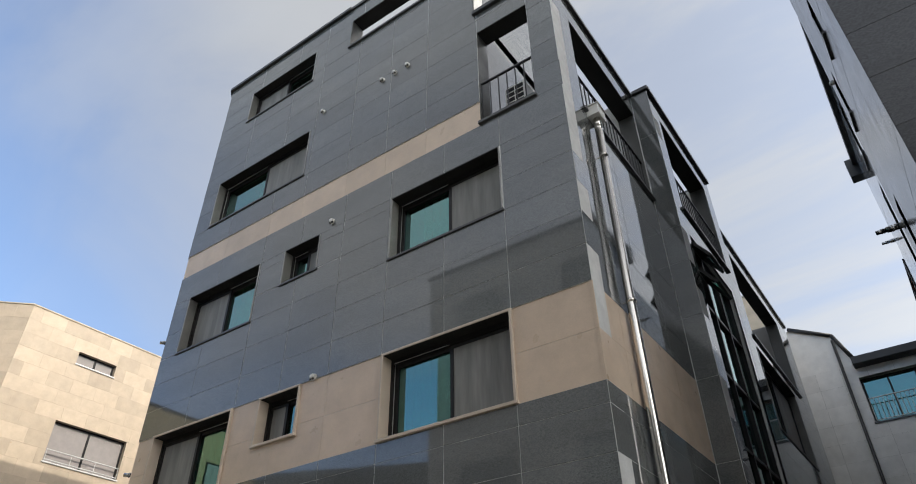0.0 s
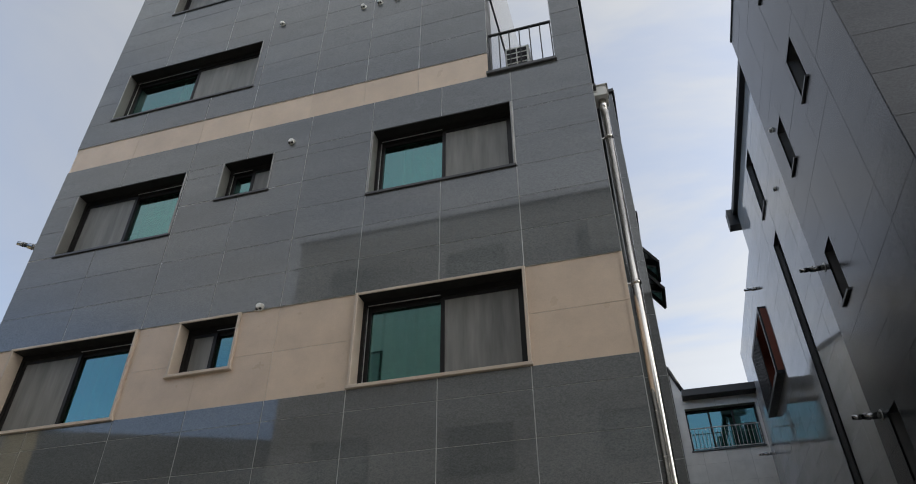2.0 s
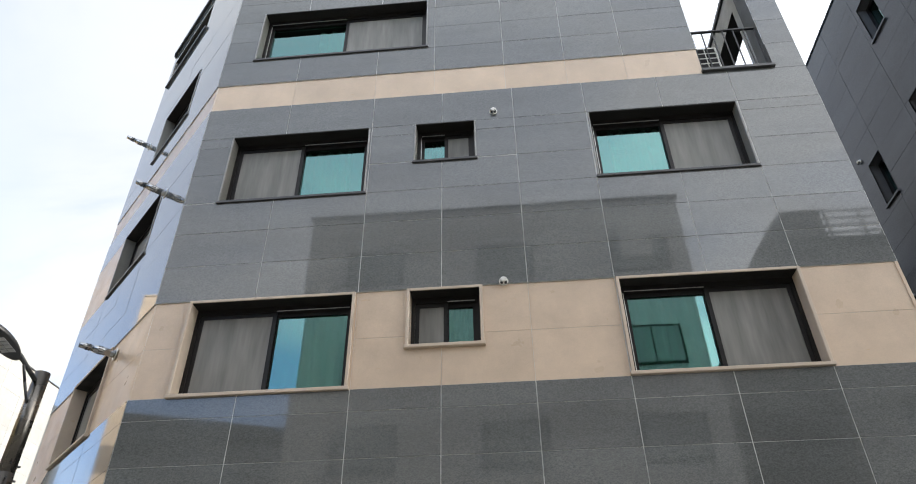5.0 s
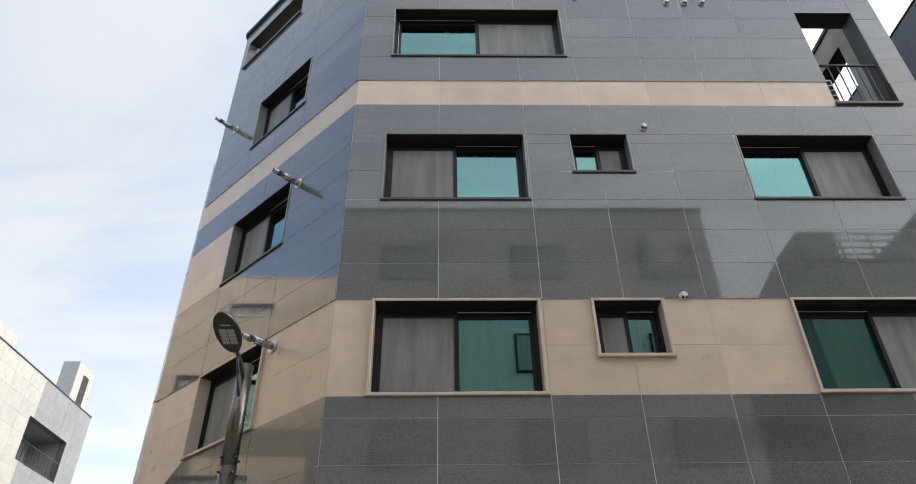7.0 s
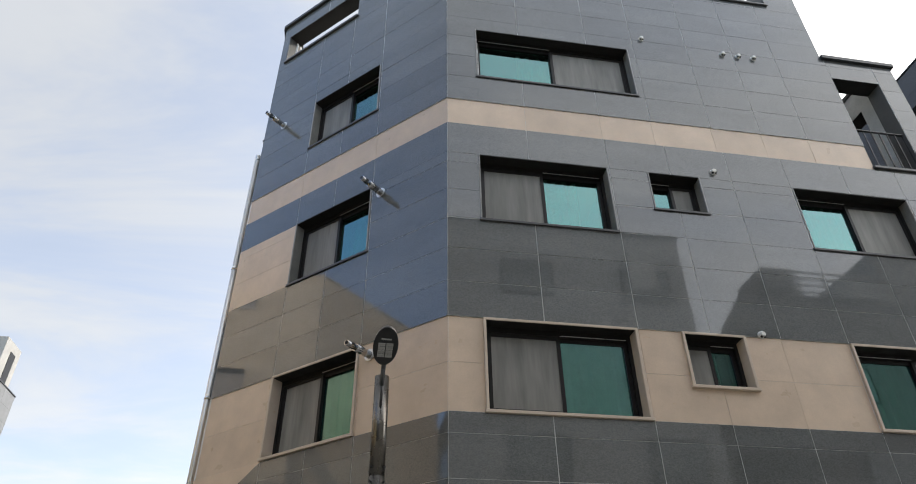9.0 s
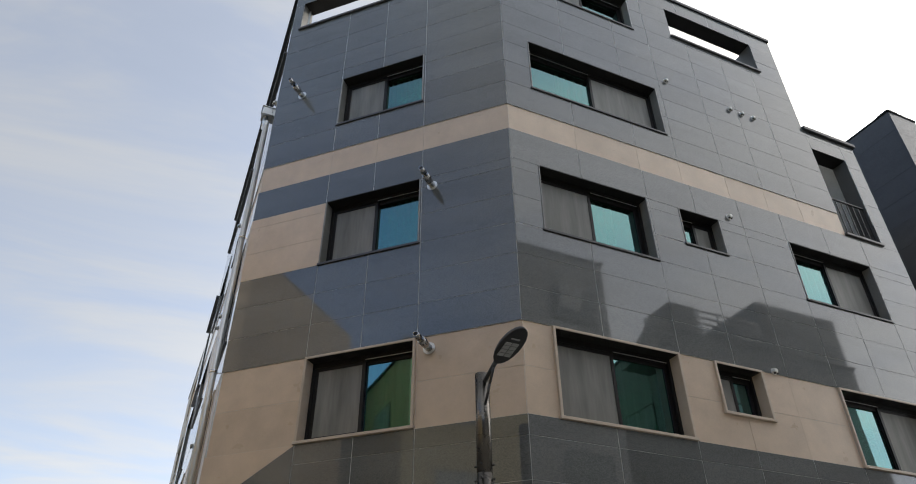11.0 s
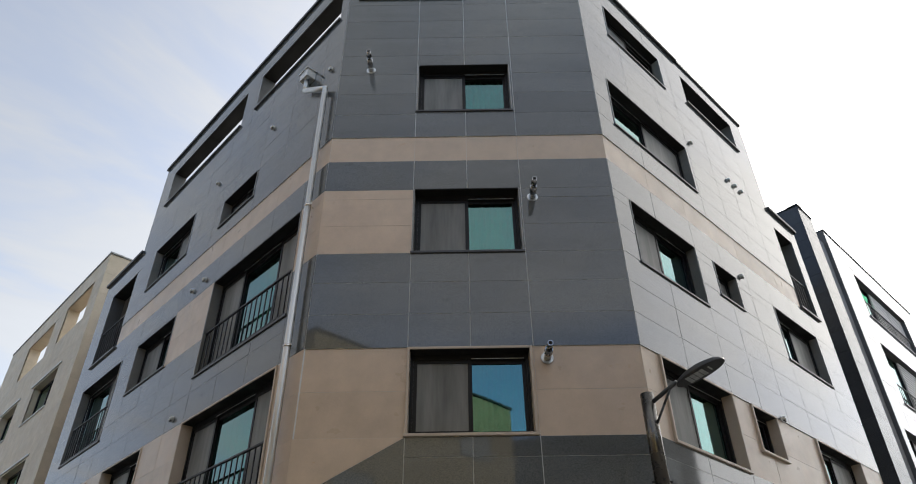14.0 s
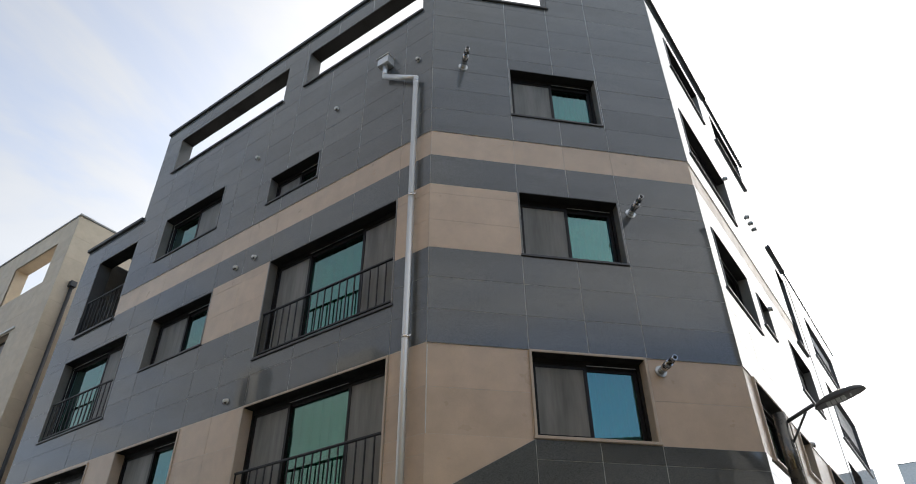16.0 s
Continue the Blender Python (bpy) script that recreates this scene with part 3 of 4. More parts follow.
cuboid(bm, Matrix(), -4.05, -3.75, FY + 0.33, 18.1, 9.0, ROOF - 0.002)
wpart("wall", bm, GREY, house, "upper side wall facing the terrace")
bm = bmesh.new()
cuboid(bm, Matrix(), SX + 0.45, -11.5, 18.2, 20.41, 8.86, 9.06)
cuboid(bm, Matrix(), -11.6, -11.4, 18.2, 20.41, 9.06, 12.0)
wpart("balcony_floor", bm, CONCRETE, house)
coping(house, MF, FX0 - 0.02, -6.85, ROOF, out=0.06, high=0.09)
coping(house, MF, -6.85, -3.70, ROOF, out=0.035, high=0.09)
coping(house, MF, -3.72, FX1 + 0.05, LOWROOF, out=0.06, high=0.09)
coping(house, MC, -CLEN - 0.02, 0.02, ROOF - 0.002, out=0.055, high=0.088)
coping(house, MS, -SY1 - 0.03, -SY0 + 0.02, ROOF - 0.03, out=0.05, high=0.088)
coping(house, MS, -SY2 - 0.03, -SY1, LOWROOF - 0.05, out=0.06, high=0.09)
coping(house, MR, FY - 0.04, 9.74, LOWROOF - 0.004, out=0.05, high=0.088)
coping(house, MB1F, FX1 + 0.06, B1X + 0.04, LOWROOF + 0.002, out=0.05, high=0.088)
coping(house, MB1, 9.74, 13.22, LOWROOF - 0.002, out=0.05, high=0.088)
coping(house, MB2, 13.24, 21.34, LOWROOF + 0.003, out=0.05, high=0.088)
for M, o in ((MF, F_OPEN[0]), (MC, C_OPEN[0]), (MS, S_OPEN[0]), (MS, S_OPEN[1]), (MS, S_OPEN[2]), (MF, F_OPEN[1]), (MR, R_OPEN[0]), (MB1, B1_OPEN[0]), (MB2, B2_OPEN[0])):
    bm = bmesh.new()
    softbox(bm, M, o[0] - 0.02, o[1] + 0.02, -0.34, 0.045, o[2] - 0.035, o[2] + 0.02, 0.006)
    wpart("sill", bm, SILLDARK, house, "dark stone sill")
    # both sides take the reveal stone with shade painted in
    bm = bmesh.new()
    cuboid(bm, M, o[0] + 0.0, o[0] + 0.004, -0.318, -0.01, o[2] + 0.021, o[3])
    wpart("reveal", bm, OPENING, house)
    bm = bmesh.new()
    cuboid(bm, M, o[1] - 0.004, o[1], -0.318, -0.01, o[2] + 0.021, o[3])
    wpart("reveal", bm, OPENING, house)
    # underside of the opening, coloured as if in shade
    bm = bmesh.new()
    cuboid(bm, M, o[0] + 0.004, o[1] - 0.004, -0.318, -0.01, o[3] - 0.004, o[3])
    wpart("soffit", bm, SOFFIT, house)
railing(house, MF, -3.655, -2.71, 9.25, 10.12, -0.06, 0.15)
railing(house, MR, 7.09, 9.70, 9.30, 10.12, -0.06, 0.15)
railing(house, MB1, 10.22, 12.70, 9.28, 10.1, -0.06, 0.15)

# stair glazing in the projecting block
bm = bmesh.new()
for u in (10.2, 10.95, 11.72, 12.44):
    cuboid(bm, MB1, u, u + 0.06, -0.2, -0.08, 2.6, 8.62)
for z in (2.6, 3.8, 5.0, 6.2, 7.4, 8.56):
    cuboid(bm, MB1, 10.26, 12.44, -0.19, -0.09, z, z + 0.06)
stair = wpart("window", bm, FRAME, house, "tall stair window with dark mullions")
for i, u in enumerate((10.26, 11.01, 11.78)):
    for j, z in enumerate((2.66, 3.86, 5.06, 6.26, 7.46)):
        bm = bmesh.new()
        if i == 0 and j == 4:
            for top in (8.56, 8.02):
                T = MB1 @ Matrix.Translation((u, -0.07, top)) @ Matrix.Rotation(radians(34), 4, "X")
                pane_part(T, 0.02, 0.66, 0.008, 0.02, -0.49, -0.03, stair, "tilted open pane")
                bm = bmesh.new()
                for r in ((0, 0.05, -0.52, 0.0), (0.64, 0.69, -0.52, 0.0), (0.05, 0.64, -0.05, 0.0), (0.05, 0.64, -0.52, -0.47)):
                    cuboid(bm, T, r[0], r[1], -0.01, 0.034, r[2], r[3])
                part("open_sash", bm, FRAME, stair, "open awning sash")
        else:
            pane_part(MB1, u, u + (0.69 if i < 2 else 0.66), -0.145, -0.135, z, z + 1.14, stair)
bm = bmesh.new()
cuboid(bm, MB1, 10.1, 12.6, -1.4, -1.35, 2.4, 8.8)
wpart("stair_wall", bm, ROOM, house)
window(house, MB2, 15.6, 19.0, 6.9, 8.85, "gs", "grey")


# ---- fittings on the building ----
def vent(M, u, z, size=0.055):
    r = size * 0.72
    at = M @ Vector((u, 0, z))
    v = thing("wall_vent", at, "small round white plastic exhaust vent on the wall", "vent", "wall vents")
    bm = bmesh.new()
    a = M.to_3x3() @ Vector((0, 1, 0))
    tube(bm, at, at + a * 0.012, r * 1.25, r * 1.2, 18)
    wpart("flange", bm, PLASTIC, v)
    bm = bmesh.new()
    tube(bm, at + a * 0.012, at + a * 0.042, r, r * 0.98, 18)
    tube(bm, at + a * 0.042, at + a * 0.062, r * 0.98, r * 0.62, 18)
    wpart("hood", bm, PLASTIC, v)
    side = M.to_3x3() @ Vector((1, 0, 0))
    for k in (-0.5, 0.5):
        bm = bmesh.new()
        tube(bm, at + a * 0.028 + side * (k * r) - Vector((0, 0, r * 0.80)), at + a * 0.05 + side * (k * r) - Vector((0, 0, r * 0.80)), r * 0.36, None, 8)
        wpart("slot", bm, DARKHOLE, v, "dark vent slot")


for u, z, r in ((-6.655, 5.86, 0.062), (-6.66, 8.68, 0.062), (-7.31, 11.74, 0.056), (-5.77, 11.61, 0.06), (-5.47, 11.61, 0.06), (-5.17, 11.61, 0.06)):
    vent(MF, u, z, r)
for y, z in ((9.845, 11.63), (11.875, 11.615), (14.175, 11.575), (13.605, 8.805), (14.115, 8.775), (13.59, 6.01)):
    vent(MS, -y, z, 0.06)


def flue(M, u, z, length=0.44, dark=False):
    at = M @ Vector((u, 0, z))
    a = (M.to_3x3() @ Vector((0, 1, 0))).normalized()
    f = thing("boiler_flue", at, "polished steel boiler flue with slotted sleeve sticking out of the wall", "flue pipe", "boiler flues")
    bm = bmesh.new()
    tube(bm, at, at + a * 0.008, 0.085, 0.082, 24)
    wpart("wall_plate", bm, ALU, f, "round chrome wall plate")
    bm = bmesh.new()
    tube(bm, at + a * 0.008, at + a * (length * 0.62), 0.05, None, 20)
    wpart("sleeve", bm, CHROME, f)
    bm = bmesh.new()
    tube(bm, at + a * (length * 0.62), at + a * length, 0.037, None, 20)
    wpart("inner_pipe", bm, CHROME, f)
    bm = bmesh.new()
    q = a.to_track_quat("Z", "Y").to_matrix()
    for ring in (0.72, 0.80, 0.40, 0.48):
        rr = 0.0375 if ring > 0.62 else 0.0505
        for i in range(9):
            c, s = math.cos(2 * math.pi * i / 9), math.sin(2 * math.pi * i / 9)
            p = at + a * (length * ring) + q @ Vector((c * rr, s * rr, 0))
            tube(bm, p - a * 0.011, p + a * 0.011, 0.0055, None, 6)
    tagged(wpart("slotted_collar", bm, DARKHOLE, f, "dark slots round the pipe"), kind="stuff")
    bm = bmesh.new()
    tube(bm, at + a * (length + 0.0005), at + a * (length + 0.002), 0.028, None, 16)
    wpart("mouth", bm, DARKHOLE, f)


for u, z in ((-1.25, 8.36), (-1.25, 5.65), (-3.92, 11.32)):
    flue(MC, u, z)


def sweep(bm, pts, r, n=14):
    for a, b in zip(pts, pts[1:]):
        tube(bm, a, b, r, None, n)
    for p in pts[1:-1]:
        d = bmesh.ops.create_uvsphere(bm, u_segments=14, v_segments=8, radius=r * 1.06, matrix=Matrix.Translation(p))
        for v in d["verts"]:
            for f in v.link_faces:
                f.smooth = True


def downpipe(M, hop, path, foot, material, label, r=0.045, hopper=None):
    """hop: u, z of the hopper; path: (u, w, z) points down the wall."""
    at = M @ Vector((path[-1][0], path[-1][1], foot))
    d = thing("downpipe", at, label, "downpipe")
    bm = bmesh.new()
    u, z = hop
    softbox(bm, M, u - 0.13, u + 0.13, 0.0, 0.19, z, z + 0.19, 0.006)
    softbox(bm, M, u - 0.15, u + 0.15, 0.0, 0.21, z + 0.19, z + 0.21, 0.004)
    wpart("hopper", bm, hopper or material, d, "box-shaped rain hopper")
    bm = bmesh.new()
    sweep(bm, [M @ Vector(p) for p in path] + [at], r)
    wpart("pipe", bm, material, d)
    for z in [foot + 1.2 + 2.42 * i for i in range(4)]:
        if z < path[-1][2]:
            bm = bmesh.new()
            u, w = path[-1][0], path[-1][1]
            p = M @ Vector((u, w, z))
            tube(bm, p - Vector((0, 0, 0.02)), p + Vector((0, 0, 0.02)), r * 1.12, None, 14)
            cuboid(bm, M, u - 0.012, u + 0.012, 0, w, z - 0.008, z + 0.008)
            cuboid(bm, M, u + 0.03, u + 0.1, w - 0.01, w + 0.01, z - 0.01, z + 0.01)
            wpart("bracket", bm, STEEL, d)


downpipe(MS, (-10.57, 11.86), [(-10.57, 0.1, 11.86), (-10.57, 0.1, 11.58), (-9.80, 0.1, 11.02), (-9.80, 0.1, 10.9)], -0.1, ALU, "bright metal downpipe with box hopper beside the corner", 0.05)
downpipe(MR, (7.28, 9.10), [(7.28, 0.1, 9.10), (7.28, 0.1, 8.9)], -0.1, STEEL, "shiny steel downpipe with pale box hopper in the alley", 0.058, PLASTIC)

# outdoor unit on the terrace
ac = thing("air_conditioner_unit", (-3.31, 7.2, 9.152), "pale grey air conditioner outdoor unit on a steel stand", "air conditioner")
bm = bmesh.new()
softbox(bm, Matrix(), -3.50, -3.12, 6.93, 7.75, 9.80, 10.34, 0.015)
wpart("casing", bm, PLASTIC, ac)
for x in (-3.48, -3.18):
    for y in (6.97, 7.67):
        bm = bmesh.new()
        cuboid(bm, Matrix(), x, x + 0.04, y, y + 0.04, 9.152, 9.802)
        wpart("stand_leg", bm, BLACK, ac)
for i in range(2):
    for j in range(4):
        bm = bmesh.new()
        cuboid(bm, Matrix(), -3.47 + i * 0.165, -3.325 + i * 0.165, 6.922, 6.932, 9.86 + j * 0.115, 9.94 + j * 0.115)
        wpart("grille_slot", bm, DARKHOLE, ac, "dark grille slot")

# ---- street lamp ----
lamp = thing("street_lamp", (-11.61, 5.98, -0.12), "steel street lamp with flat oval LED head on a bracket arm", "street lamp")
bm = bmesh.new()
tube(bm, (-11.61, 5.98, -0.12), (-11.61, 5.98, 3.72), 0.088, 0.082, 24)
tube(bm, (-11.61, 5.98, 3.72), (-11.61, 5.98, 4.78), 0.079, 0.077, 24)
wpart("pole", bm, POLESTEEL, lamp, "brushed steel pole")
for i in range(4):
    for z in (3.66, 3.80):
        a = radians(45 + 90 * i)
        bm = bmesh.new()
        tube(bm, (-11.61 + 0.07 * math.cos(a), 5.98 + 0.07 * math.sin(a), z), (-11.61 + 0.108 * math.cos(a), 5.98 + 0.108 * math.sin(a), z), 0.011, None, 8)
        wpart("bolt", bm, BLACK, lamp)
bm = bmesh.new()
sweep(bm, [Vector((-11.615, 5.94, 4.66)), Vector((-11.62, 5.58, 4.80))], 0.024)
sweep(bm, [Vector((-11.615, 5.91, 4.42)), Vector((-11.62, 5.78, 4.60)), Vector((-11.62, 5.68, 4.74))], 0.014)
wpart("arm", bm, LAMPGREY, lamp)
TL = Matrix.Translation((-11.63, 5.29, 4.83)) @ Matrix.Rotation(radians(-12), 4, "X")
bm = bmesh.new()
n, rings = 24, 7
rows = []
for k in range(rings):
    f = k / (rings - 1)
    hgt = -0.035 + 0.10 * f
    s = math.sqrt(max(0.0, 1 - f ** 2.4)) if f < 1 else 0.0
    s = max(s, 0.05)
    rows.append([bm.verts.new(TL @ Vector((0.125 * s * math.cos(2 * math.pi * i / n), 0.30 * s * math.sin(2 * math.pi * i / n) * (1 - 0.0 * f), hgt))) for i in range(n)])
for k in range(rings - 1):
    for i in range(n):
        bm.faces.new((rows[k][i], rows[k][(i + 1) % n], rows[k + 1][(i + 1) % n], rows[k + 1][i])).smooth = True
bm.faces.new(rows[-1])
bm.faces.new(rows[0][::-1])
head = wpart("head", bm, LAMPGREY, lamp, "dark grey oval lamp head")
for i in range(2):
    for j in range(4):
        bm = bmesh.new()
        softbox(bm, TL, -0.075 + i * 0.078, -0.005 + i * 0.078, -0.06 + j * 0.058, -0.012 + j * 0.058, -0.042, -0.034, 0.002)
        part("led_panel", bm, LED, head, "pale LED lens")
bm = bmesh.new()
softbox(bm, TL, -0.05, 0.05, -0.13, -0.11, -0.04, -0.034, 0.002)
part("marker_plate", bm, LED, head)


# ---- neighbouring buildings ----
def simple_window(b, M, u0, u1, z0, z1, leaves="gs", depth=0.15, bars=False, louvre=False, sill=None):
    bm = bmesh.new()
    f = 0.06
    n = len(leaves)
    for r in ((u0, u0 + f, z0, z1), (u1 - f, u1, z0, z1), (u0 + f, u1 - f, z1 - f, z1), (u0 + f, u1 - f, z0, z0 + f)):
        cuboid(bm, M, r[0], r[1], -depth - 0.06, -depth, r[2], r[3])
    for k in range(1, n):
        u = u0 + (u1 - u0) * k / n
        cuboid(bm, M, u - 0.03, u + 0.03, -depth - 0.05, -depth + 0.01, z0 + f, z1 - f)
    w = wpart("window", bm, FRAME, b, "window with dark frame")
    for k, leaf in enumerate(leaves):
        a, c = u0 + (u1 - u0) * k / n, u0 + (u1 - u0) * (k + 1) / n
        if leaf == "g":
            pane_part(M, a + 0.03, c - 0.03, -depth - 0.04, -depth - 0.03, z0 + f, z1 - f, w)
        else:
            bm = bmesh.new()
            cuboid(bm, M, a + 0.03, c - 0.03, -depth - 0.04, -depth - 0.03, z0 + f, z1 - f)
            part("shutter", bm, SCREENGREY, w)
        if louvre and k != 0:
            for z in spaced(z0 + 0.1, z1 - 0.1, 0.11):
                bm = bmesh.new()
                cuboid(bm, M, a + 0.05, c - 0.05, -depth, -depth + 0.05, z - 0.035, z + 0.03)
                part("slat", bm, LOUVRE, w)
    bm = bmesh.new()
    softbox(bm, M, u0 - 0.03, u1 + 0.03, -depth, 0.04, z0 - 0.05, z0, 0.005)
    part("sill", bm, sill or SILLDARK, w)
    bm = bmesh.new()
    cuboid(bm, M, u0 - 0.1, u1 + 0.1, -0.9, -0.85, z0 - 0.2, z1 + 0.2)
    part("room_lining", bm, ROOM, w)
    return w


SCREENGREY = plain("grey_shutter", (0.30, 0.27, 0.255), 0.6, 0, 0.08)


def clad(b, M, u0, u1, z0, z1, holes, material, step_u, step_z, thick=0.3, label="", shift=0.0, gap=0.012, pick=None, cut=(0, 0), joint=None):
    w = slab_wall("wall", b, M, u0 + cut[0], u1 - cut[1], z0, z1, holes, thick, label, joint or JOINTDARK, -0.005)
    zs = spaced(z0, z1, step_z)
    for i in range(len(zs) - 1):
        us = spaced(u0, u1, step_u)
        if shift and i % 2:
            us = [u0, *[u + (us[1] - us[0]) * shift for u in us[:-1]], u1]
        CLADS.append((w, M, us, zs[i:i + 2], holes, pick or (lambda u, z, m=material: m), gap))
    return w


JOINTDARK = plain("dark_joint", (0.10, 0.10, 0.10), 0.9)
CLADS = []

# dark slate-grey block across the alley
slate = thing("slate_building", (4, 10, 0), "dark slate-grey tiled apartment block across the alley", "building")
MD = face_frame(1.05, 0, 0, -1)
D_W = [(-9.20, -8.64, 10.13, 11.12), (-11.06, -10.56, 10.09, 11.16), (-11.03, -10.52, 7.26, 8.28), (-11.03, -10.52, 4.38, 5.40), (-9.22, -8.66, 12.87, 13.87)]
clad(slate, MD, -11.75, -6.92, 0, 14.86, D_W, SLATE, 1.15, 0.62, 0.3, "alley wall of dark slate-grey tiles", 0.0, 0.008, cut=(0, 0.32))
for w in D_W:
    simple_window(slate, MD, *w, "g", 0.2)
MDF = face_frame(0, 6.90, 1, 0)
clad(slate, MDF, 1.05, 2.1, 0, 14.86, [], SLATE, 1.05, 0.75, 0.3, "front pier of slate-grey tiles", cut=(0.02, 0))
MDR = face_frame(0, 7.02, 1, 0)
clad(slate, MDR, 2.1, 3.0, 0, 14.4, [], PALE, 0.9, 0.75, 0.3, "recessed strip of pale tiles")
D_F = [(4.75, 9.6, 12.35, 13.95), (4.6, 10.0, 9.35, 11.35), (3.4, 5.6, 6.4, 8.3), (6.4, 10.0, 6.4, 8.3)]
clad(slate, MDF, 3.0, 11.3, 0, 14.86, D_F, PALE, 1.1, 0.75, 0.3, "street front of pale grey tiles")
for w in D_F[:2]:
    simple_window(slate, MDF, *w, "ggg", 0.18, louvre=True)
    railing(slate, MDF, w[0] + 0.05, w[1] - 0.05, w[2] + 0.05, w[2] + 0.75, -0.08, 0.2)
for w in D_F[2:]:
    simple_window(slate, MDF, *w, "gs", 0.18)
for M, a, b, z in ((MD, -11.78, -6.86, 14.86), (MDF, 1.0, 2.12, 14.862), (MDF, 2.98, 11.34, 14.864)):
    coping(slate, M, a, b, z, 0.3, 0.025, 0.045)
bm = bmesh.new()
cuboid(bm, Matrix(), 1.4, 11.3, 7.56, 17.0, 14.2, 14.4)
cuboid(bm, Matrix(), 11.0, 11.3, 7.56, 17.0, 0, 14.2)
cuboid(bm, Matrix(), 1.4, 11.0, 16.7, 17.0, 0, 14.2)
wpart("roof", bm, CONCRETE, slate, "flat concrete roof")
flue(MD, -11.30, 8.15, 0.40)
flue(MD, -11.30, 5.48, 0.40)
vent(MD, -11.25, 11.45, 0.06)

# pale block behind it
pale = thing("pale_building", (4, 15, 0), "pale grey polished-tile block with black eaves along the alley", "building")
MP = face_frame(1.2, 0, 0, -1)
P_W = [(-14.85, -14.14, 11.88, 13.56), (-14.79, -14.14, 3.2, 11.0)]
clad(pale, MP, -17.6, -11.76, 0, 14.1, P_W, PALE, 1.15, 0.75, 0.3, "alley wall of pale polished tiles", 0.0, 0.008)
for w in P_W:
    simple_window(pale, MP, *w, "g", 0.12)
bm = bmesh.new()
softbox(bm, MP, -17.75, -11.76, -0.3, 0.13, 14.1, 14.32, 0.01)
softbox(bm, MP, -17.95, -17.62, -0.3, 0.28, 13.75, 14.34, 0.01)
wpart("eaves_gutter", bm, BLACK, pale, "black metal eaves gutter")
vent(MP, -13.0, 11.3, 0.06)
MP2 = face_frame(1.45, 0, 0, -1)
clad(pale, MP2, -26.0, -17.61, 0, 13.6, [(-22.2, -19.1, 9.75, 11.6)], PALE, 1.15, 0.75, 0.3, "rear wall of pale tiles")
bm = bmesh.new()
for r in ((-22.3, -19.0, 9.63, 9.75), (-22.3, -19.0, 11.6, 11.72), (-22.3, -22.18, 9.75, 11.6), (-19.12, -19.0, 9.75, 11.6)):
    cuboid(bm, MP2, r[0], r[1], -0.2, 0.22, r[2], r[3])
bal = wpart("balcony", bm, BLACK, pale, "boxed balcony with black frame and rust-red lining")
bm = bmesh.new()
for r in ((-22.18, -19.12, -0.7, -0.66, 9.75, 11.6), (-22.18, -22.14, -0.66, 0.19, 9.75, 11.6), (-19.16, -19.12, -0.66, 0.19, 9.75, 11.6), (-18.998, -18.985, -0.05, 0.17, 9.72, 11.65), (-22.14, -19.16, -0.66, 0.19, 11.56, 11.6)):
    cuboid(bm, MP2, *r)
part("lining", bm, RUST, bal, "rust-red panels")
for u in spaced(-22.1, -20.6, 0.2):
    bm = bmesh.new()
    cuboid(bm, MP2, u - 0.02, u + 0.02, 0.17, 0.21, 9.75, 11.6)
    part("slat", bm, BLACK, bal)
for u in (-18.6, -24.4):
    flue(MP2, u, 12.1 if u > -20 else 9.2, 0.5)
bm = bmesh.new()
cuboid(bm, Matrix(), 1.5, 10, 11.8, 26, 13.2, 13.5)
wpart("roof", bm, CONCRETE, pale)

# gabled pale house that closes the alley
gable = thing("gabled_house", (1, 27, 0), "pale stone house with sloping dark roof edge and balcony window", "house")
MG = face_frame(0, 25.0, 1, 0)
G_W = [(-1.05, 1.35, 9.72, 11.25)]
clad(gable, MG, -4.6, 7.0, 0, 11.7, G_W, WHITESTONE, 0.78, 0.62, 0.3, "pale stone wall", 0.0, 0.007, joint=FARSTONE)
simple_window(gable, MG, *G_W[0], "ggg", 0.25)
railing(gable, MG, -1.0, 1.3, 9.75, 10.5, 0.02, 0.13, "balcony_railing", LOUVRE, "pale metal balcony railing")
bm = bmesh.new()
prof = [(-4.6, 11.7), (-4.6, 13.3), (-2.6, 13.5), (-1.4, 12.85), (-1.05, 11.9), (-1.05, 11.7)]
fr = [bm.verts.new((x, 25.0, z)) for x, z in prof]
bk = [bm.verts.new((x, 25.4, z)) for x, z in prof]
n = len(prof)
bm.faces.new(fr)
bm.faces.new(bk)
for i in range(n):
    bm.faces.new((fr[i], fr[(i + 1) % n], bk[(i + 1) % n], bk[i]))
wpart("gable_wall", bm, WHITESTONE, gable)
bm = bmesh.new()
tube(bm, (-2.65, 24.95, 13.55), (-1.38, 24.95, 12.9), 0.07)
tube(bm, (-1.38, 24.95, 12.9), (-1.0, 24.95, 11.95), 0.07)
softbox(bm, Matrix(), -1.05, 7.0, 24.55, 25.38, 11.56, 11.82, 0.01)
tube(bm, (-1.4, 24.9, 12.7), (-1.45, 24.9, 0), 0.05)
wpart("roof_edge", bm, BLACK, gable, "black metal roof edge and drainpipe")
bm = bmesh.new()
cuboid(bm, Matrix(), -2.6, 7.0, 25.4, 34, 11.4, 11.65)
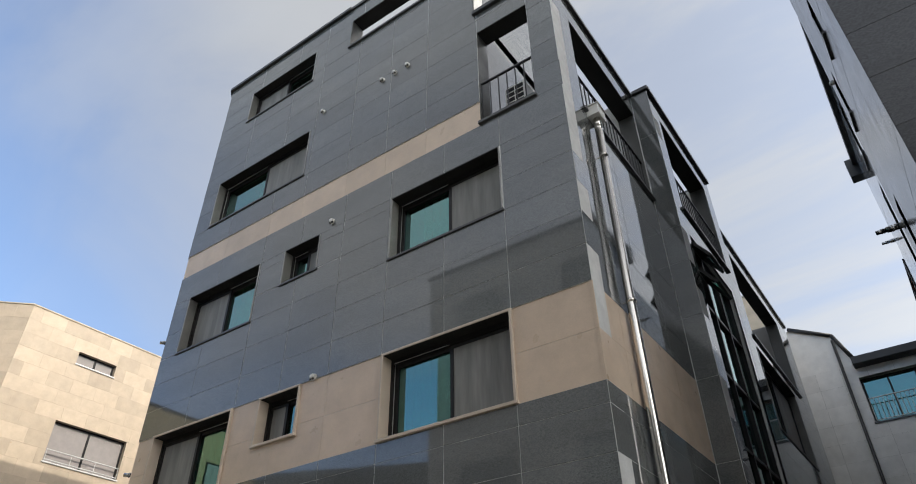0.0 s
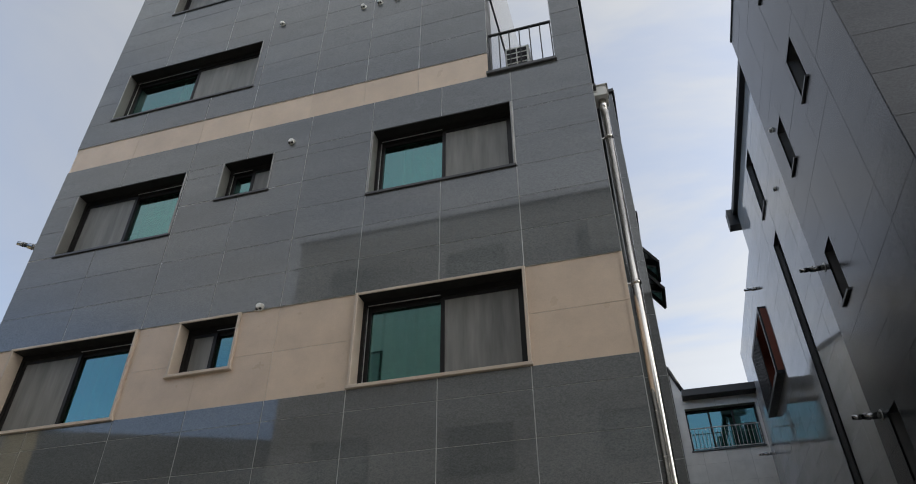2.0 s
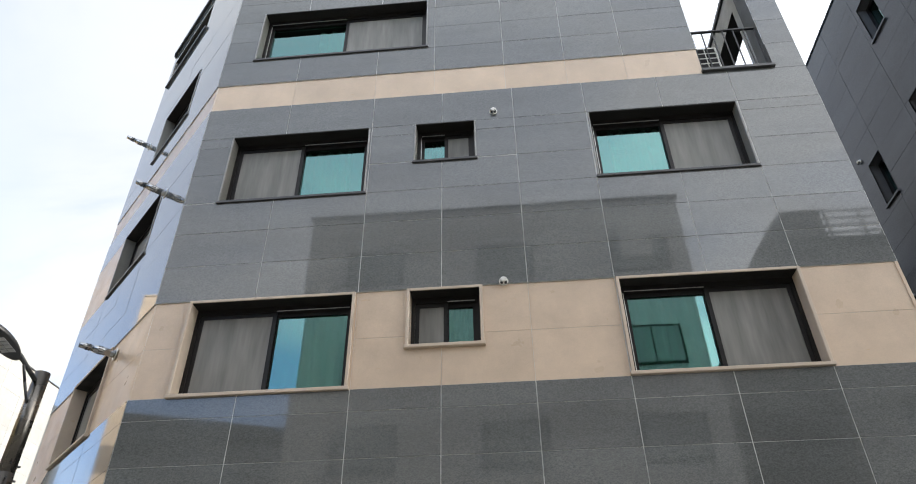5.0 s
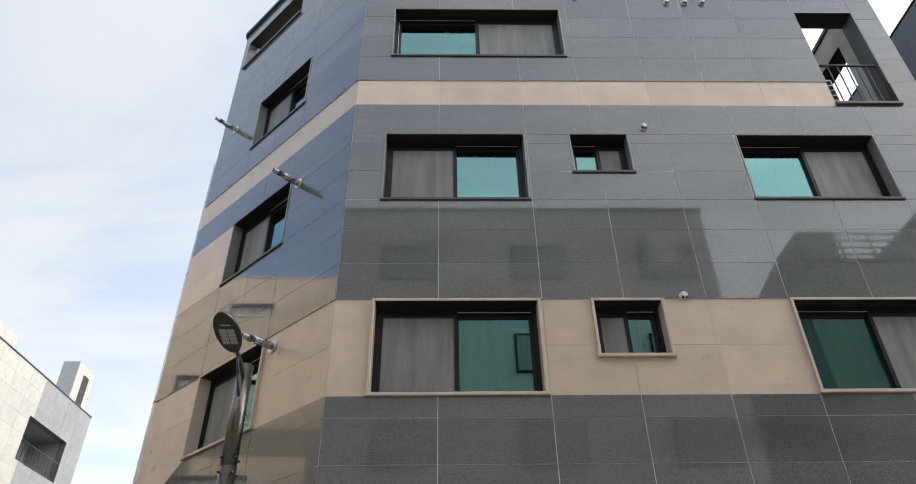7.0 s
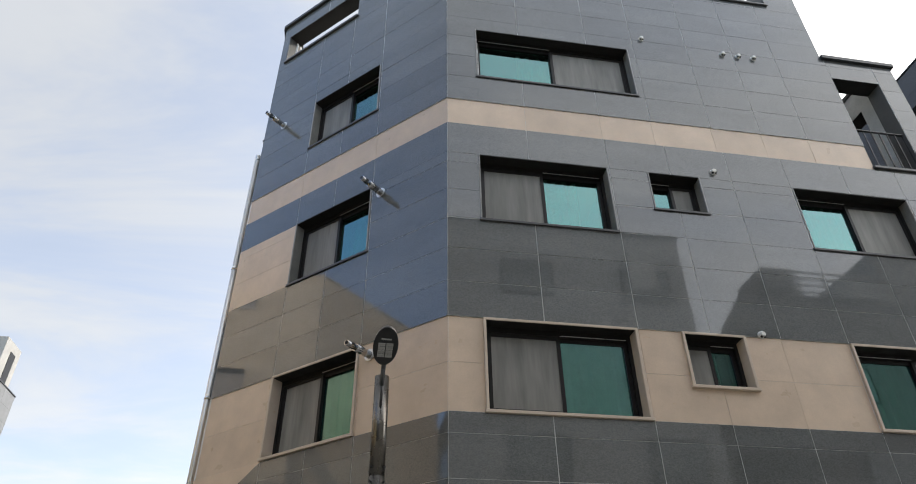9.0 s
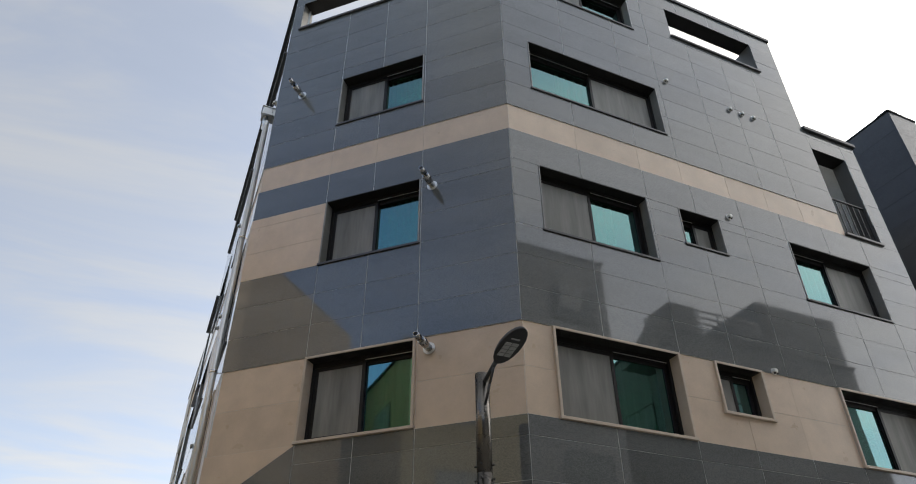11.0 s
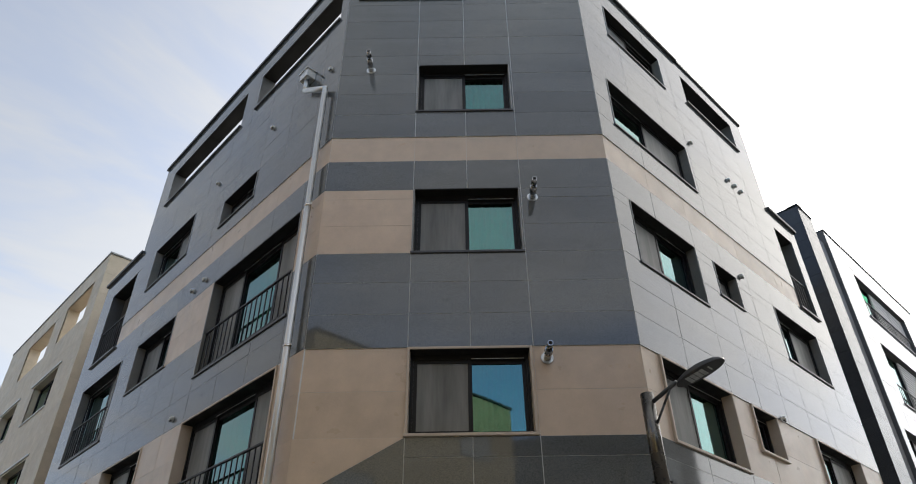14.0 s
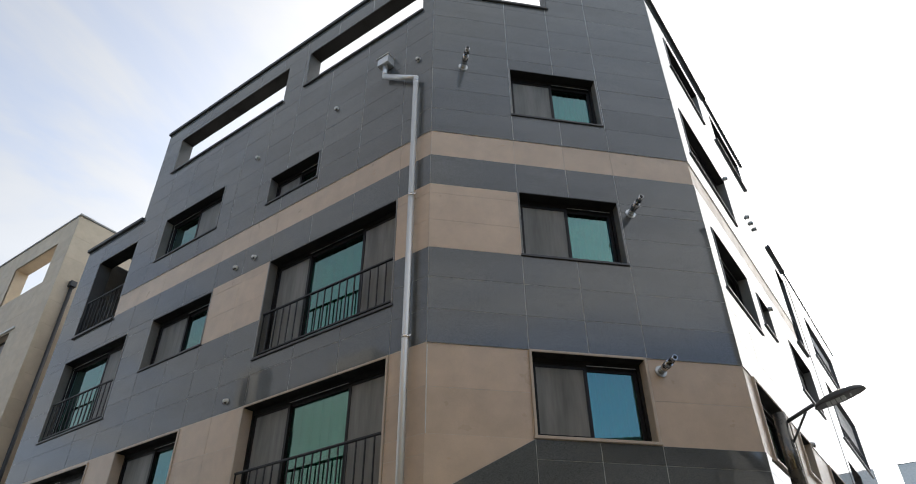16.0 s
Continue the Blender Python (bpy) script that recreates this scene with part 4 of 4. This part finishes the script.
wpart("roof", bm, COPING, gable)
bm = bmesh.new()
cuboid(bm, Matrix(), -4.6, -4.3, 25.31, 34, 0, 11.4)
wpart("wall", bm, WHITESTONE, gable)

# beige block further along the side street
beige = thing("beige_building", (-10, 27, 0), "beige stone apartment block with roof openings along the side street", "building")
MBB = face_frame(-13.65, 0, 0, -1)
BB_O = [(-26.2, -23.75, 12.2, 13.55), (-30.2, -27.3, 12.1, 13.5)]
BB_W = [(-26.9, -24.6, 9.6, 10.85), (-30.4, -28.6, 9.6, 10.85), (-26.9, -24.6, 6.7, 8.0), (-30.4, -28.6, 6.7, 8.0)]
clad(beige, MBB, -33.0, -22.9, 0, 14.2, BB_O + BB_W, TAN, 1.1, 0.72, 0.4, "beige stone wall", 0.0, 0.006, cut=(0, 0.42), joint=TAN)
for w in BB_W:
    simple_window(beige, MBB, *w, "gs", 0.2, sill=WHITESTONE)
    bm = bmesh.new()
    softbox(bm, MBB, w[0] - 0.2, w[1] + 0.25, 0.0, 0.05, w[3] + 0.05, w[3] + 0.11, 0.004)
    wpart("hood_strip", bm, WHITESTONE, beige)
MBF = face_frame(0, 22.9, 1, 0)
clad(beige, MBF, -13.65, -3.0, 0, 14.2, [], TAN, 1.1, 0.72, 0.4, "beige stone side wall", 0.0, 0.006, cut=(0.02, 0), joint=TAN)
coping(beige, MBB, -33.0, -22.85, 14.2, 0.4, 0.03, 0.06, SILLGREY)
coping(beige, MBF, -13.6, -3.0, 14.203, 0.4, 0.03, 0.06, SILLGREY)
bm = bmesh.new()
cuboid(bm, Matrix(), -13.2, -3.0, 23.32, 33.0, 11.2, 11.5)
wpart("roof", bm, CONCRETE, beige)
bm = bmesh.new()
tube(bm, (-13.22, 22.83, 11.95), (-13.22, 22.83, -0.1), 0.05)
softbox(bm, Matrix(), -13.31, -13.13, 22.74, 22.9, 11.9, 12.08, 0.01)
dp = thing("downpipe", (-13.22, 22.83, -0.12), "dark painted downpipe on the beige wall", "downpipe")
wpart("pipe", bm, COPING, dp)

# cream block across the side street
cream = thing("cream_building", (-27, 13, 0), "sunlit cream stone block with narrow shuttered windows", "building")
ML = face_frame(-23.4, 0, 0, 1)
L_W = [(10.36, 11.8, 12.6, 13.05), (10.36, 12.99, 9.16, 10.52), (10.36, 12.99, 6.2, 7.5)]
clad(cream, ML, 8.38, 14.4, 0, 14.02, L_W, CREAM, 0.92, 0.5, 0.35, "sunlit cream stone wall", 0.45, 0.004, joint=CREAM)
for w in L_W:
    simple_window(cream, ML, *w, "ss", 0.14, sill=WHITESTONE)
    if w[3] - w[2] > 1:
        railing(cream, ML, w[0] + 0.03, w[1] - 0.03, w[2] + 0.05, w[2] + 0.40, 0.0, 0.9, "window_guard", LOUVRE, "pale metal window guard rail")
MLC = face_frame(-23.4 - 4.6, 8.38 - 4.6, 1, 1)
clad(cream, MLC, 0, 6.505, 0, 14.02, [], CREAM, 0.92, 0.5, 0.35, "chamfered cream stone wall", 0.45, 0.004, joint=CREAM)
coping(cream, ML, 8.36, 14.4, 14.02, 0.35, 0.03, 0.05, TAN)
coping(cream, MLC, 0, 6.5, 14.022, 0.35, 0.03, 0.05, TAN)
bm = bmesh.new()
cuboid(bm, Matrix(), -36, -28.05, 3.8, 14.4, 0, 13.98)
cuboid(bm, Matrix(), -28.2, -23.9, 8.6, 14.35, 13.6, 13.9)
cuboid(bm, Matrix(), -28.04, -23.76, 14.1, 14.39, 0, 13.55)
wpart("rear_block", bm, CREAM, cream)

# white block far up the side street
far_white = thing("white_building", (-32, 30, 0), "white and grey stone block with a roof stair tower", "building")
MWB = face_frame(-28.5, 0, 0, 1)
W_W = [(29.9, 33.6, 11.6, 13.6)]
clad(far_white, MWB, 24.0, 35.2, 0, 15.5, W_W, FARSTONE, 1.2, 0.7, 0.35, "white stone wall", 0.0, 0.012, lambda u, z: FARSTONE if u < 31.2 and u < 29.8 else FARGREY)
bm = bmesh.new()
for r in ((29.7, 33.8, -1.9, -1.8, 11.4, 13.8), (29.7, 33.8, -1.8, -0.36, 11.4, 11.58), (29.7, 33.8, -1.8, -0.36, 13.62, 13.8), (29.7, 29.88, -1.8, -0.36, 11.58, 13.62), (33.62, 33.8, -1.8, -0.36, 11.58, 13.62)):
    cuboid(bm, MWB, *r)
wpart("loggia", bm, SCREENGREYFAR, far_white, "recessed grey loggia")
railing(far_white, MWB, 29.95, 33.5, 11.65, 12.5, 0.0, 0.3)
coping(far_white, MWB, 24.0, 35.2, 15.5, 0.35, 0.04, 0.06)
bm = bmesh.new()
softbox(bm, Matrix(), -29.8, -28.9, 33.2, 35.0, 15.0, 17.9, 0.02)
softbox(bm, Matrix(), -34, -29.5, 25.5, 28.5, 15.0, 16.9, 0.02)
cuboid(bm, Matrix(), -36, -28.86, 24.0, 35.2, 14.5, 14.95)
cuboid(bm, Matrix(), -36, -35.6, 24.0, 35.2, 0, 14.5)
wpart("roof_tower", bm, FARSTONE, far_white, "white stair tower on the roof")
bm = bmesh.new()
cuboid(bm, Matrix(), -28.9, -28.88, 33.9, 34.5, 15.8, 17.4)
wpart("tower_window", bm, FRAME, far_white)


# buildings behind the walk, seen in the polished stone and the panes
def block(name, label, x0, x1, y0, y1, h, material, faces, cat="building"):
    b = thing(name, ((x0 + x1) / 2, (y0 + y1) / 2, 0), label, cat)
    bm = bmesh.new()
    softbox(bm, Matrix(), x0, x1, y0, y1, 0, h, 0.02)
    wpart("body", bm, material, b)
    bm = bmesh.new()
    softbox(bm, Matrix(), x0 - 0.06, x1 + 0.06, y0 - 0.06, y1 + 0.06, h, h + 0.1, 0.01)
    wpart("coping", bm, COPING, b)
    for M, a, c in faces:
        for z in [4.2 + 2.85 * i for i in range(int((h - 4.4) / 2.85) + 1)]:
            if z + 1.3 > h:
                continue
            for u in spaced(a + 2.2, c - 2.2, 4.8):
                bm = bmesh.new()
                cuboid(bm, M, u - 0.85, u + 0.85, 0.0, 0.03, z, z + 1.25)
                w = wpart("window", bm, FRAME, b)
                bm = bmesh.new()
                cuboid(bm, M, u - 0.78, u - 0.02, 0.031, 0.036, z + 0.07, z + 1.18)
                part("pane", bm, DARKPANE, w)
                bm = bmesh.new()
                cuboid(bm, M, u + 0.02, u + 0.78, 0.031, 0.036, z + 0.07, z + 1.18)
                part("pane", bm, DARKPANE, w)
    return b


DARKPANE = plain("curtained_pane", (0.30, 0.32, 0.31), 0.06, 0.0, 0.05, 2.0, 1.5)
PLASTER = plain("pale_grey_plaster", (0.60, 0.595, 0.575), 0.8)
ROOFING = plain("dark_roof_sheet", (0.07, 0.075, 0.075), 0.5)
ob1 = block("opposite_building", "grey stone apartment block across the street", -12.8, -1.15, -14, -4.2, 15.4, PLASTER, [(face_frame(-6.6, -4.2, -1, 0), -6.2, 6.2), (face_frame(-1.15, -9, 0, 1), -5, 5)])
bm = bmesh.new()
softbox(bm, Matrix(), -3.12, -2.24, -4.2, -4.14, 13.2, 14.55, 0.01)
wpart("wall_panel", bm, PLASTIC, ob1, "white panel on the wall")
for i in range(4):
    bm = bmesh.new()
    softbox(bm, Matrix(), -10.1, -8.9, -4.2, -4.15, 13.72 + 0.18 * i, 13.81 + 0.18 * i, 0.005)
    wpart("louvre", bm, PLASTIC, ob1, "pale louvre strip")
ob2 = block("corner_building", "grey apartment block with roof railings across the street", 1.6, 10.9, -14, -4.2, 13.4, CONCRETE, [(face_frame(6.25, -4.2, -1, 0), -4.4, 4.4), (face_frame(1.6, -9, 0, -1), -5, 5)])
for z in (13.78, 14.04, 14.30, 14.58):
    bm = bmesh.new()
    tube(bm, (3.0, -4.35, z), (6.4, -4.35, z), 0.04, None, 8)
    wpart("roof_rail", bm, LOUVRE, ob2, "pale pipe rail along the roof")
for x in spaced(3.2, 6.2, 1.0):
    bm = bmesh.new()
    tube(bm, (x, -4.35, 13.5), (x, -4.35, 14.6), 0.045, None, 8)
    wpart("rail_post", bm, LOUVRE, ob2)
bm = bmesh.new()
flight = [(0.25, 12.1), (0.35, 12.55), (1.56, 14.3), (1.56, 12.1)]
fr = [bm.verts.new((x, -4.25, z)) for x, z in flight]
bk = [bm.verts.new((x, -5.2, z)) for x, z in flight]
bm.faces.new(fr[::-1])
bm.faces.new(bk)
for i in range(4):
    bm.faces.new((fr[i], fr[(i + 1) % 4], bk[(i + 1) % 4], bk[i]))
wpart("outside_stair", bm, CONCRETE, ob2, "concrete stair flight up to the roof")
bm = bmesh.new()
softbox(bm, Matrix(), 1.85, 3.05, -5.9, -4.3, 13.5, 14.65, 0.02)
softbox(bm, Matrix(), 6.45, 10.8, -8.0, -4.3, 13.5, 15.7, 0.02)
wpart("stair_tower", bm, CONCRETE, ob2)
YELLOWBRICK = plain("yellow_brick", (0.34, 0.29, 0.17), 0.8, 0, 0.2, 5.0)
block("brick_building", "yellow brick block on the far street corner", -40, -24.5, -7, 2.8, 12.6, YELLOWBRICK, [(face_frame(-24.5, -2, 0, 1), -5, 5), (face_frame(-32, 2.8, -1, 0), -7, 7)])
# house on the far corner, with a sloping roof
gh = block("corner_house", "grey plastered house with a sloping dark roof", -40, -16, -28, -15, 12.0, CONCRETE, [(face_frame(-28, -15, -1, 0), -11, 11)])
bm = bmesh.new()
vs = [bm.verts.new(p) for y in (-28.3, -14.7) for p in ((-40.3, y, 12.11), (-15.7, y, 12.11), (-15.7, y, 12.4), (-33.0, y, 14.9), (-40.3, y, 14.0))]
bm.faces.new(vs[:5])
bm.faces.new(vs[5:][::-1])
for i in range(5):
    bm.faces.new((vs[(i + 1) % 5], vs[i], vs[i + 5], vs[(i + 1) % 5 + 5]))
wpart("roof", bm, ROOFING, gh, "sloping dark roof")
block("rear_building", "plain grey block behind the gap across the street", -3.0, 3.0, -24, -15, 14.5, CONCRETE, [])
block("apartment_tower", "pale apartment tower far down the street", 124, 142, -14, 11.3, 39.5, WHITESTONE, [(face_frame(124, -1.5, 0, -1), -12, 12)])
pavement(-14.6, -1.7, 5.2, 6.3)
pavement(-16.0, -1.2, -4.1, -3.0)
pavement(-23.2, -22.0, 8.6, 14.4)

# ---- stone pieces of the walls ----
tiles(wall_f, MF, UF, [z for z in ROWS_Z if z < 9.2], holes_f, pick_front, bands=BANDS)
tiles(wall_f, MF, UF_TOP, [z for z in ROWS_Z if z > 9.1], holes_f, pick_front, bands=BANDS)
tiles(wall_c, MC, UC, ROWS_Z, holes_c, pick_cham, bands=BANDS)
tiles(wall_s, MS, US, ROWS_Z, holes_s, pick_side, bands=BANDS[1:])
tiles(wall_r, MR, [FY + 0.002, 7.07, 7.95, 8.84, 9.735], LOW_Z, R_OPEN, lambda u, z: BEIGE if 4.61 < z < 5.83 else GREY)
tiles(slab1, MB1F, [FX1 + 0.003, B1X], LOW_Z[::2] + [LOWROOF], [], lambda u, z: GREY)
tiles(wall_b1, MB1, [9.745, 10.2, 11.05, 11.9, 12.72, 13.2], LOW_Z, B1_OPEN, lambda u, z: GREY)
tiles(wall_b2, MB2, spaced(13.2, 21.3, 1.0), LOW_Z, B2_OPEN, lambda u, z: GREY)
for w, M, us, zs, holes, pick, gap in CLADS:
    tiles(w, M, us, zs, holes, pick, gap)
